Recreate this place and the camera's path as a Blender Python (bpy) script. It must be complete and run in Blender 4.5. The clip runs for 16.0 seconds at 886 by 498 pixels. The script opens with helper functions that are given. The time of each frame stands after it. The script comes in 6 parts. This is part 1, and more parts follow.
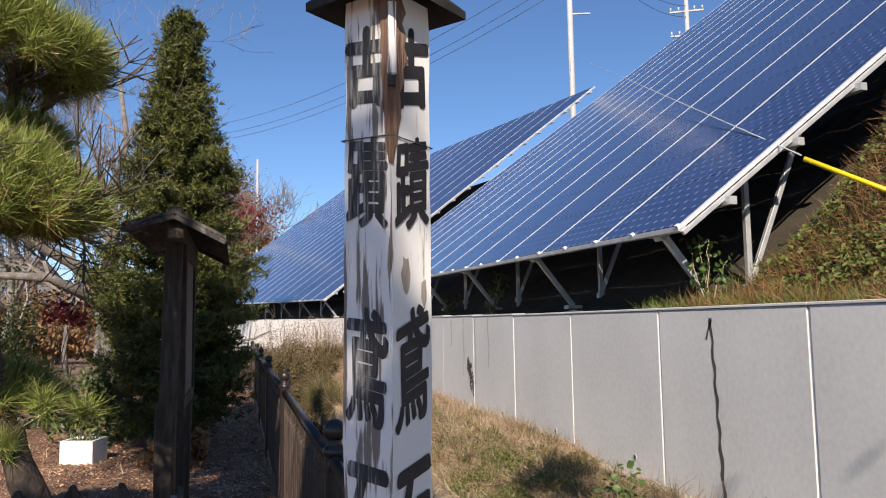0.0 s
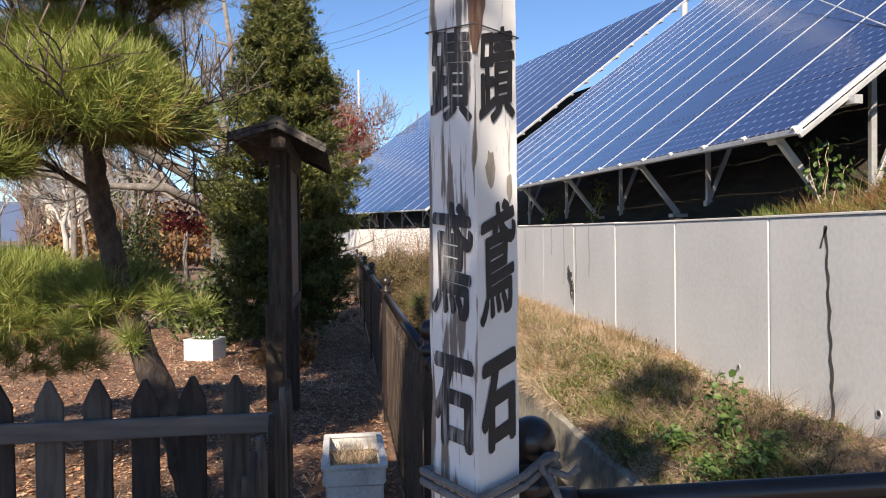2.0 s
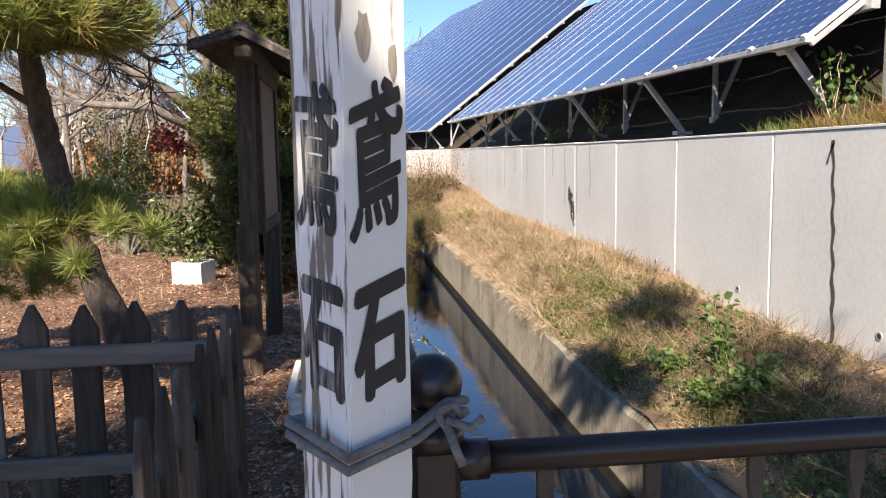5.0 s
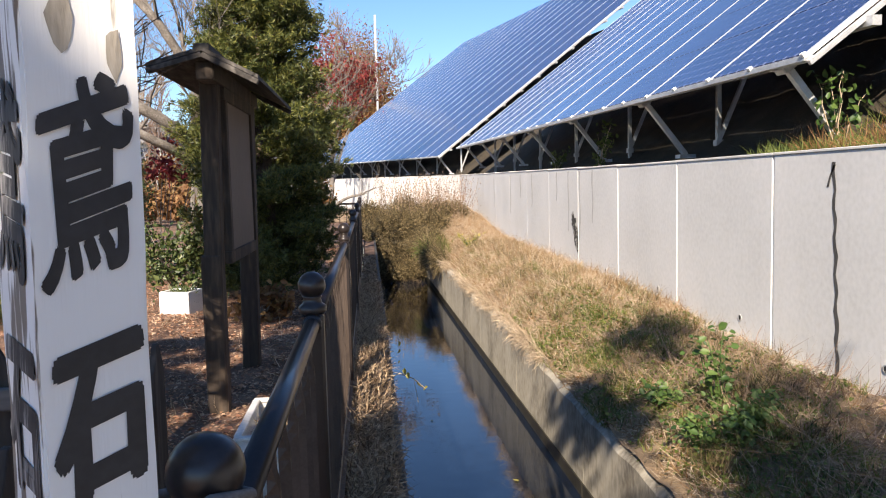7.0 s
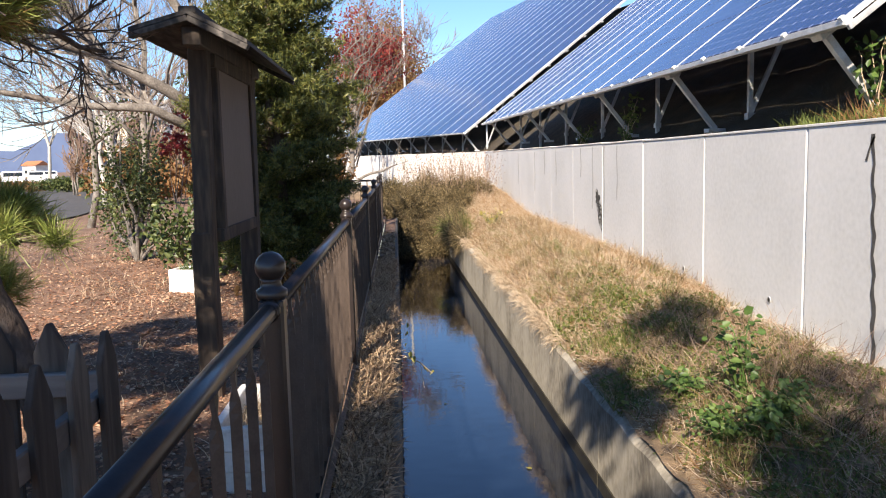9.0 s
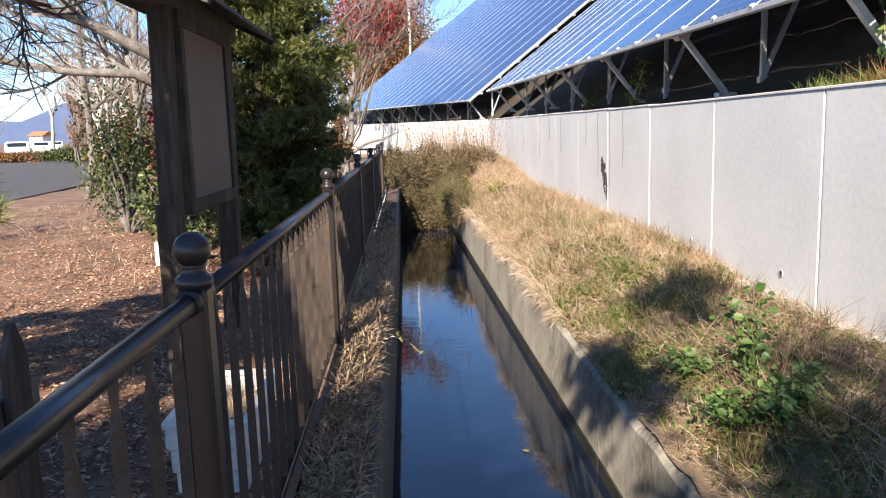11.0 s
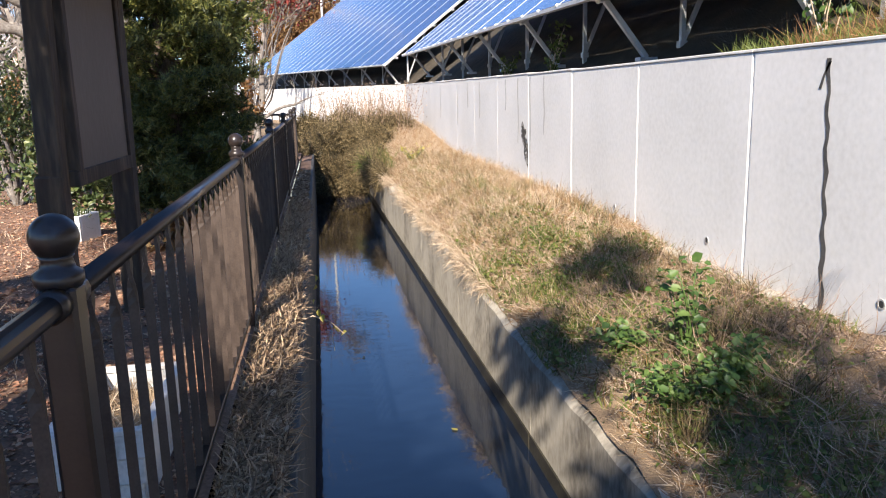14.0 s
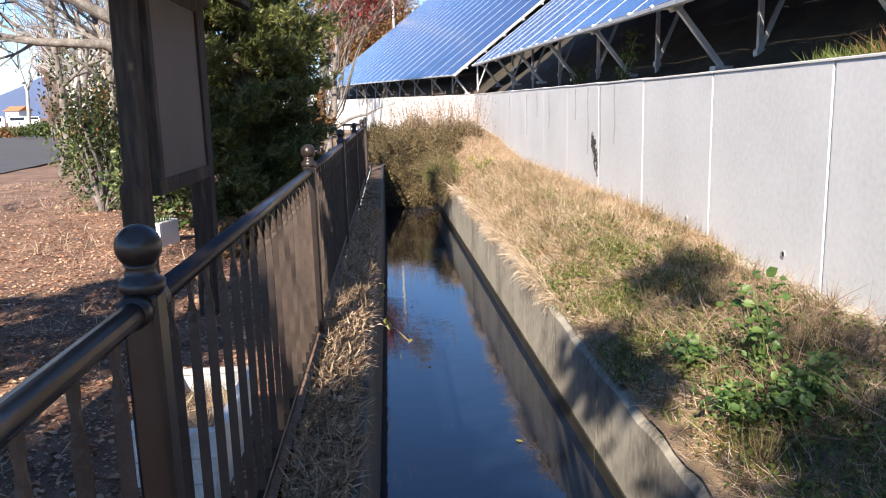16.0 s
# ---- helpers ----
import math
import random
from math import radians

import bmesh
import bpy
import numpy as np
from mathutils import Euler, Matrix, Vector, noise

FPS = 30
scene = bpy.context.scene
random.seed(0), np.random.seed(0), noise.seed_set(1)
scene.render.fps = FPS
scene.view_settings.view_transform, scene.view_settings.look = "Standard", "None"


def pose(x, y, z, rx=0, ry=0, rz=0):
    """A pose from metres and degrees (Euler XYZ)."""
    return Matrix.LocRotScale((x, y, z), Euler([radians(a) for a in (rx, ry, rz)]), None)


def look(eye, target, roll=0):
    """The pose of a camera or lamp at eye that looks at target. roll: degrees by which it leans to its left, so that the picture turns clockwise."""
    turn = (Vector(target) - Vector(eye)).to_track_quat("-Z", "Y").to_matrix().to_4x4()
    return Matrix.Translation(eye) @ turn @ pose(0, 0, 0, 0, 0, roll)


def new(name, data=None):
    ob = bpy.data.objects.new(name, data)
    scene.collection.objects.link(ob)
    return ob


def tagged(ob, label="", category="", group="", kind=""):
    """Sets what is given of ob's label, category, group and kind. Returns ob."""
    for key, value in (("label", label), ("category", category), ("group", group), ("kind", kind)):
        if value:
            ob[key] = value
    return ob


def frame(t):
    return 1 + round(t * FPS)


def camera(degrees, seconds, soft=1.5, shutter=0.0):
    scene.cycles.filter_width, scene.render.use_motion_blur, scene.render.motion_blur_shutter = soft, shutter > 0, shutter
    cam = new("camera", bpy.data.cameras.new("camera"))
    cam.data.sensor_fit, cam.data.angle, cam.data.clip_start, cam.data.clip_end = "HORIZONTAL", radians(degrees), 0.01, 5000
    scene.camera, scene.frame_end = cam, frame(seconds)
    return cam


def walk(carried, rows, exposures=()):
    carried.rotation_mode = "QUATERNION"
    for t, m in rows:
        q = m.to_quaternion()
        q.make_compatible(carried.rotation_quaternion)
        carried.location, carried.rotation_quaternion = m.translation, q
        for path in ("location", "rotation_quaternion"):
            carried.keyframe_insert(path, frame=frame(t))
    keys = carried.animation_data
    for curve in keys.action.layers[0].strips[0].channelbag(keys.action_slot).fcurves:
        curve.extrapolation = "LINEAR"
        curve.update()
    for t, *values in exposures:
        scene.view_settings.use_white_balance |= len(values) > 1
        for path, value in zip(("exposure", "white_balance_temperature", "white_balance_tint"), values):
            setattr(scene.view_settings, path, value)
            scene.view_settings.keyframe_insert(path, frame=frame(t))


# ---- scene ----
cam = camera(60.2, 16.0, soft=1.1)

PATH = [
    (0, (-0.331, 0.169, 1.516), (0.184, 2.092, 1.708), -0.9),
    (0.5, (-0.322, 0.177, 1.517), (0.164, 2.11, 1.687), -0.8),
    (1, (-0.316, 0.192, 1.517), (0.078, 2.151, 1.595), -0.7),
    (1.5, (-0.315, 0.177, 1.505), (-0.009, 2.153, 1.528), -0.7),
    (2, (-0.305, 0.172, 1.491), (-0.05, 2.155, 1.453), -0.8),
    (2.5, (-0.301, 0.181, 1.479), (-0.116, 2.17, 1.378), -0.9),
    (3, (-0.282, 0.188, 1.474), (-0.112, 2.175, 1.329), -1.1),
    (3.5, (-0.245, 0.212, 1.468), (-0.071, 2.199, 1.325), -1.2),
    (4, (-0.217, 0.244, 1.45), (0.011, 2.223, 1.271), -1.1),
    (4.5, (-0.169, 0.329, 1.44), (0.063, 2.304, 1.229), -1.0),
    (5, (-0.099, 0.41, 1.449), (0.13, 2.383, 1.21), -1.1),
    (7.5, (0.249, 0.67, 1.432), (0.4, 2.658, 1.269), -1.7),
    (8, (0.309, 0.724, 1.423), (0.403, 2.712, 1.228), -1.9),
    (8.5, (0.329, 0.776, 1.411), (0.433, 2.762, 1.2), -1.7),
    (9, (0.345, 0.891, 1.409), (0.458, 2.875, 1.182), -1.5),
    (11.5, (0.494, 1.3, 1.378), (0.581, 3.272, 1.057), -1.8),
    (12, (0.487, 1.387, 1.37), (0.594, 3.356, 1.033), -1.9),
    (12.5, (0.475, 1.462, 1.378), (0.608, 3.424, 1.015), -1.9),
    (13, (0.463, 1.525, 1.375), (0.627, 3.484, 1.006), -1.9),
    (13.5, (0.451, 1.562, 1.364), (0.704, 3.509, 0.982), -1.5),
    (14, (0.459, 1.551, 1.366), (0.762, 3.487, 0.969), -1.5),
    (14.5, (0.464, 1.539, 1.372), (0.724, 3.481, 0.971), -1.5),
    (15, (0.468, 1.537, 1.376), (0.698, 3.485, 0.984), -1.6),
    (15.5, (0.469, 1.534, 1.378), (0.644, 3.489, 0.997), -1.6),
    (16, (0.462, 1.53, 1.378), (0.591, 3.491, 1.009), -1.7),
]
walk(cam, [(t, look(eye, target, roll)) for t, eye, target, roll in PATH],
     [(t, stops, kelvin, 15) for t, stops, kelvin in ((0, 0.31, 6900), (1.5, 0.47, 7050), (3, 0.83, 7300), (3.5, 0.87, 7300), (5, 0.92, 7250), (7.5, 0.9, 7100), (9, 0.98, 7050), (12.5, 1.12, 6700), (16, 1.12, 6700))])

# ---- world, sun, exposure ----
SUN = Vector((-0.25, -0.79, 0.56)).normalized()
world = bpy.data.worlds.new("world")
scene.world = world
world.use_nodes = True
wn = world.node_tree.nodes
sky = wn.new("ShaderNodeTexSky")
sky.sky_type = "NISHITA"
sky.sun_disc = False
sky.sun_elevation = math.asin(SUN.z)
sky.sun_rotation = math.atan2(SUN.x, SUN.y)
sky.air_density, sky.dust_density, sky.ozone_density = 0.9, 0.0, 7.0
wn["Background"].inputs["Strength"].default_value = 0.1
deep = wn.new("ShaderNodeHueSaturation")
deep.inputs["Saturation"].default_value, deep.inputs["Value"].default_value = 1.04, 1.12
world.node_tree.links.new(sky.outputs[0], deep.inputs["Color"])
world.node_tree.links.new(deep.outputs[0], wn["Background"].inputs["Color"])
lamp = bpy.data.lights.new("sun", "SUN")
lamp.energy, lamp.angle, lamp.color = 5.8, radians(0.6), (1.0, 0.92, 0.8)
sun = new("sun", lamp)
sun.matrix_world = look((0, 0, 40), Vector((0, 0, 40)) - SUN)


# ---- materials ----
def material(name, colors, scale=8.0, detail_scale=60.0, rough=0.8, metal=0.0, bump=0.3, dist=0.01, stretch=(1, 1, 1),
             coords="pos", spread=0.0, island=0.0, spec=0.5, trans=0.0):
    """Colours spread by a coarse and a fine noise; spread: tint by object; island: tint by loose piece."""
    m = bpy.data.materials.new(name)
    m.use_nodes = True
    n, l = m.node_tree.nodes, m.node_tree.links
    b = n["Principled BSDF"]
    if coords == "pos":
        src = n.new("ShaderNodeNewGeometry").outputs["Position"]
    else:
        src = n.new("ShaderNodeTexCoord").outputs["Object"]
    mp = n.new("ShaderNodeMapping")
    mp.inputs["Scale"].default_value = stretch
    l.new(src, mp.inputs["Vector"])
    big = n.new("ShaderNodeTexNoise")
    big.inputs["Scale"].default_value, big.inputs["Detail"].default_value = scale, 4
    fine = n.new("ShaderNodeTexNoise")
    fine.inputs["Scale"].default_value, fine.inputs["Detail"].default_value = detail_scale, 6
    for t in (big, fine):
        l.new(mp.outputs[0], t.inputs["Vector"])
    mix = n.new("ShaderNodeMath")
    mix.operation = "MULTIPLY_ADD"
    mix.inputs[1].default_value = 0.55
    half = n.new("ShaderNodeMath")
    half.operation = "MULTIPLY"
    half.inputs[1].default_value = 0.45
    l.new(fine.outputs[0], half.inputs[0])
    l.new(big.outputs[0], mix.inputs[0])
    l.new(half.outputs[0], mix.inputs[2])
    last = mix.outputs[0]
    if island:
        rnd = n.new("ShaderNodeNewGeometry").outputs["Random Per Island"]
        a = n.new("ShaderNodeMath")
        a.operation = "MULTIPLY_ADD"
        a.inputs[1].default_value, a.inputs[2].default_value = island, -island / 2
        l.new(rnd, a.inputs[0])
        s = n.new("ShaderNodeMath")
        l.new(a.outputs[0], s.inputs[0])
        l.new(last, s.inputs[1])
        last = s.outputs[0]
    if spread:
        rnd = n.new("ShaderNodeObjectInfo").outputs["Random"]
        a = n.new("ShaderNodeMath")
        a.operation = "MULTIPLY_ADD"
        a.inputs[1].default_value, a.inputs[2].default_value = spread, -spread / 2
        l.new(rnd, a.inputs[0])
        s = n.new("ShaderNodeMath")
        l.new(a.outputs[0], s.inputs[0])
        l.new(last, s.inputs[1])
        last = s.outputs[0]
    ramp = n.new("ShaderNodeValToRGB")
    e = ramp.color_ramp.elements
    k = len(colors)
    lo, hi = (0.05, 0.95) if island > 0.4 else (0.33, 0.67)
    while len(e) < k:
        e.new(0.5)
    for i, c in enumerate(colors):
        e[i].position = lo + (hi - lo) * i / max(1, k - 1)
        e[i].color = (*c, 1)
    l.new(last, ramp.inputs[0])
    l.new(ramp.outputs[0], b.inputs["Base Color"])
    b.inputs["Roughness"].default_value, b.inputs["Metallic"].default_value = rough, metal
    b.inputs["Specular IOR Level"].default_value = spec
    if bump:
        bp = n.new("ShaderNodeBump")
        bp.inputs["Strength"].default_value, bp.inputs["Distance"].default_value = bump, dist
        l.new(fine.outputs[0], bp.inputs["Height"])
        l.new(bp.outputs[0], b.inputs["Normal"])
    if trans:
        t = n.new("ShaderNodeBsdfTranslucent")
        l.new(ramp.outputs[0], t.inputs["Color"])
        mx = n.new("ShaderNodeMixShader")
        mx.inputs[0].default_value = trans
        l.new(b.outputs[0], mx.inputs[1])
        l.new(t.outputs[0], mx.inputs[2])
        l.new(mx.outputs[0], n["Material Output"].inputs["Surface"])
    return m


def glass_sheet(name, tint, rough=0.03):
    m = bpy.data.materials.new(name)
    m.use_nodes = True
    b = m.node_tree.nodes["Principled BSDF"]
    b.inputs["Base Color"].default_value = (*tint, 1)
    b.inputs["Roughness"].default_value = rough
    return m


M_CONC = material("wall_concrete", [(0.52, 0.52, 0.505), (0.59, 0.59, 0.575), (0.65, 0.645, 0.63)], 0.9, 22, 0.88, bump=0.12, dist=0.004, spread=0.06)
M_CAP = material("wall_cap_concrete", [(0.5, 0.5, 0.48), (0.68, 0.67, 0.64)], 3, 40, 0.85, bump=0.15, dist=0.004)
M_JOINT = material("white_sealant", [(0.62, 0.62, 0.6), (0.8, 0.8, 0.78)], 5, 60, 0.6, bump=0.05)
M_STREAK = material("dark_moss_streak", [(0.03, 0.03, 0.03), (0.09, 0.085, 0.08)], 6, 50, 0.95, bump=0.3)
M_CANAL = material("canal_concrete", [(0.17, 0.15, 0.115), (0.36, 0.33, 0.265), (0.46, 0.43, 0.355)], 2.2, 26, 0.9, bump=0.35, dist=0.008, stretch=(1, 1, 0.5))
M_CANALWET = material("wet_canal_base", [(0.02, 0.018, 0.012), (0.05, 0.045, 0.03)], 4, 30, 0.5, bump=0.3)
M_CAPWOOD = material("charred_dark_wood", [(0.012, 0.011, 0.011), (0.03, 0.026, 0.024), (0.06, 0.053, 0.047)], 6, 40, 0.85, bump=0.6, dist=0.004)
M_BRUSH = material("olive_brown_brush", [(0.025, 0.02, 0.009), (0.085, 0.066, 0.026), (0.19, 0.14, 0.065), (0.34, 0.26, 0.14)], 3, 30, 0.8, bump=0, island=0.9, trans=0.2)
# Kerb concrete is much darker than the other canal concrete.
M_KERB = material("mossy_dark_kerb", [(0.05, 0.048, 0.04), (0.12, 0.115, 0.1)], 4, 40, 0.9, bump=0.4)
M_SOIL = material("leaf_litter_soil", [(0.08, 0.05, 0.033), (0.17, 0.1, 0.063), (0.3, 0.185, 0.12)], 2.5, 70, 0.95, bump=0.4, dist=0.008)
M_BANK = material("dry_grass_soil", [(0.11, 0.08, 0.05), (0.24, 0.165, 0.095), (0.36, 0.26, 0.15)], 3, 80, 0.95, bump=0.8, dist=0.02)
# Soil colour kept near black to stand for the shade under the panels.
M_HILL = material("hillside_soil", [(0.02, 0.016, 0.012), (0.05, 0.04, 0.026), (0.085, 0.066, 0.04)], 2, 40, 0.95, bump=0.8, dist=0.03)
M_ASPHALT = material("asphalt", [(0.05, 0.05, 0.052), (0.08, 0.08, 0.082)], 1, 120, 0.9, bump=0.4)
M_PAVE = material("bridge_deck", [(0.12, 0.115, 0.11), (0.2, 0.195, 0.185)], 2, 80, 0.9, bump=0.4)
M_RAIL = material("brown_painted_steel", [(0.016, 0.012, 0.012), (0.03, 0.023, 0.02)], 12, 160, 0.3, bump=0.1, dist=0.001, spread=0.1)
M_BAR = material("brown_painted_bar", [(0.045, 0.033, 0.026), (0.085, 0.063, 0.05)], 12, 160, 0.55, bump=0.1, dist=0.001, spread=0.15, spec=0.25)
M_GALV = material("galvanised_steel", [(0.42, 0.43, 0.43), (0.6, 0.61, 0.61)], 7, 60, 0.5, 0.55, bump=0.06, dist=0.002)
M_ALU = material("aluminium_frame", [(0.62, 0.63, 0.64), (0.74, 0.75, 0.76)], 4, 50, 0.4, 0.35, bump=0.03)
M_PICKET = material("weathered_grey_wood", [(0.02, 0.015, 0.012), (0.05, 0.04, 0.033), (0.13, 0.112, 0.093)], 5, 38, 0.9, bump=0.5, dist=0.004, stretch=(1, 1, 0.12), spread=0.25)
M_PICKETRAIL = material("weathered_grey_rail", [(0.07, 0.06, 0.053), (0.17, 0.15, 0.135)], 5, 38, 0.9, bump=0.5, dist=0.004, stretch=(0.12, 0.4, 1))
M_LEG = material("dark_stained_timber", [(0.022, 0.015, 0.011), (0.055, 0.04, 0.029), (0.15, 0.105, 0.065)], 4, 36, 0.85, bump=0.4, dist=0.004, stretch=(1, 1, 0.15))
M_ROOFW = material("sun_bleached_roof_board", [(0.015, 0.013, 0.012), (0.05, 0.045, 0.04), (0.16, 0.145, 0.13)], 5, 34, 0.85, bump=0.4, dist=0.004, stretch=(1, 0.15, 1))
M_BOARD = material("blank_brown_board", [(0.135, 0.105, 0.083), (0.18, 0.145, 0.115)], 1.5, 60, 0.75, bump=0.15, dist=0.002, stretch=(1, 1, 0.3))
M_WHITEWOOD = material("white_painted_wood", [(0.5, 0.49, 0.45), (0.72, 0.71, 0.67), (0.8, 0.79, 0.76)], 6, 50, 0.7, bump=0.25, dist=0.002)
M_FOAM = material("white_foam", [(0.66, 0.65, 0.6), (0.82, 0.81, 0.78)], 6, 60, 0.7, bump=0.2)
M_INK = material("black_brush_paint", [(0.012, 0.012, 0.014), (0.03, 0.03, 0.034)], 14, 90, 0.55, bump=0.1, dist=0.001)
M_INKWORN = material("worn_black_paint", [(0.015, 0.015, 0.017), (0.035, 0.034, 0.034), (0.5, 0.48, 0.45)], 11, 70, 0.7, bump=0.2, dist=0.001, stretch=(2.5, 2.5, 0.22))
M_ROT = material("rotted_brown_wood", [(0.04, 0.022, 0.014), (0.16, 0.09, 0.06), (0.27, 0.19, 0.14)], 9, 60, 0.95, bump=0.9, dist=0.006, stretch=(2.5, 2.5, 0.25))
M_KNOT = material("grey_wood_knot", [(0.2, 0.175, 0.14), (0.42, 0.38, 0.32)], 14, 80, 0.9, bump=0.5, dist=0.002, stretch=(2, 2, 0.5))
M_ROPE = material("grey_rope", [(0.1, 0.095, 0.09), (0.24, 0.23, 0.22)], 30, 160, 0.9, bump=0.6, dist=0.002)
M_BARK = material("pine_bark", [(0.03, 0.02, 0.016), (0.09, 0.065, 0.05), (0.17, 0.13, 0.1)], 7, 36, 0.95, bump=1.0, dist=0.02, stretch=(1, 1, 0.5))
M_GREYBARK = material("grey_lichen_bark", [(0.08, 0.068, 0.06), (0.17, 0.15, 0.13), (0.3, 0.28, 0.25)], 8, 50, 0.95, bump=0.7, dist=0.01)
M_PALEBARK = material("pale_bark", [(0.3, 0.28, 0.25), (0.5, 0.48, 0.44)], 3, 30, 0.9, bump=0.4)
M_TWIG = material("brown_far_twigs", [(0.12, 0.075, 0.055), (0.22, 0.15, 0.11)], 4, 30, 0.9, bump=0)
M_NEEDLE = material("pine_needles", [(0.07, 0.1, 0.02), (0.19, 0.235, 0.045), (0.28, 0.33, 0.08), (0.42, 0.36, 0.14)], 5, 30, 0.5, bump=0, island=0.7, trans=0.2)
M_NEEDLEOLD = material("brown_old_needles", [(0.14, 0.07, 0.025), (0.25, 0.14, 0.05), (0.3, 0.2, 0.07)], 5, 30, 0.6, bump=0, island=0.7, trans=0.2)
M_FIR = material("fir_sprays", [(0.014, 0.024, 0.008), (0.05, 0.07, 0.016), (0.115, 0.125, 0.026), (0.21, 0.195, 0.045)], 4, 30, 0.55, bump=0, island=0.7, trans=0.15)
M_RED = material("red_maple_leaves", [(0.12, 0.012, 0.016), (0.24, 0.03, 0.03), (0.34, 0.08, 0.05)], 4, 30, 0.6, bump=0, island=0.8, trans=0.35)
M_BROWNLEAF = material("autumn_leaves", [(0.12, 0.06, 0.03), (0.26, 0.13, 0.05), (0.34, 0.22, 0.09)], 4, 30, 0.7, bump=0, island=0.8, trans=0.3)
M_LITTER = material("fallen_leaves", [(0.11, 0.05, 0.03), (0.3, 0.14, 0.08), (0.46, 0.25, 0.14), (0.6, 0.44, 0.3)], 4, 30, 0.75, bump=0, island=0.9, trans=0.1)
M_PALELEAF = material("curled_pale_leaves", [(0.12, 0.075, 0.045), (0.32, 0.22, 0.135), (0.56, 0.42, 0.27)], 4, 30, 0.8, bump=0, island=0.9)
M_STRAW = material("dry_straw", [(0.23, 0.165, 0.105), (0.47, 0.36, 0.24), (0.69, 0.57, 0.42)], 3, 30, 0.7, bump=0, island=0.8, trans=0.2)
M_GREEN = material("green_grass", [(0.05, 0.075, 0.015), (0.11, 0.15, 0.025), (0.2, 0.22, 0.05)], 3, 30, 0.6, bump=0, island=0.8, trans=0.3)
M_WEED = material("weed_leaves", [(0.024, 0.058, 0.014), (0.065, 0.125, 0.026), (0.16, 0.23, 0.06)], 5, 40, 0.5, bump=0, island=0.7, trans=0.3)
M_YELLOW = material("yellow_leaves", [(0.26, 0.23, 0.045), (0.42, 0.37, 0.09)], 5, 40, 0.6, bump=0, island=0.6, trans=0.3)
M_SHRUB = material("shrub_leaves", [(0.025, 0.045, 0.016), (0.07, 0.1, 0.03), (0.16, 0.18, 0.06)], 5, 30, 0.45, bump=0, island=0.8, trans=0.2)
M_YPIPE = material("yellow_plastic_guard", [(0.7, 0.5, 0.01), (0.8, 0.6, 0.02)], 5, 50, 0.4, bump=0.03)
M_CABLE = material("dark_cable", [(0.05, 0.05, 0.055), (0.09, 0.09, 0.095)], 5, 50, 0.6, bump=0)
M_POLE = material("grey_pole", [(0.36, 0.36, 0.36), (0.46, 0.46, 0.45)], 2, 30, 0.6, bump=0.05)
M_HOUSE = material("cream_render", [(0.5, 0.44, 0.33), (0.62, 0.56, 0.44)], 1, 20, 0.9, bump=0.1)
M_WHITEWALL = material("white_render", [(0.6, 0.6, 0.58), (0.75, 0.75, 0.73)], 1, 20, 0.9, bump=0.1)
M_ROOFGREY = material("grey_roof_tile", [(0.1, 0.1, 0.105), (0.19, 0.19, 0.2)], 4, 40, 0.7, bump=0.4)
# The blue of distant air haze is put into the mountain's base colour.
M_MOUNT = material("far_blue_mountain", [(0.07, 0.1, 0.19), (0.1, 0.14, 0.24)], 0.002, 0.02, 1.0, bump=0)
M_ORANGEROOF = material("orange_roof_tile", [(0.35, 0.13, 0.06), (0.5, 0.2, 0.09)], 4, 40, 0.7, bump=0.3)
M_DRYSTALK = material("dry_seed_stalks", [(0.12, 0.08, 0.055), (0.25, 0.17, 0.12), (0.42, 0.31, 0.22)], 4, 30, 0.8, bump=0, island=0.8)
M_DARKWIN = glass_sheet("dark_window", (0.02, 0.025, 0.03), 0.05)
M_CARWHITE = glass_sheet("white_car_paint", (0.75, 0.75, 0.75), 0.25)
M_TYRE_HOLLOW = material("rubber", [(0.015, 0.015, 0.015), (0.03, 0.03, 0.03)], 9, 60, 0.8, bump=0.1)


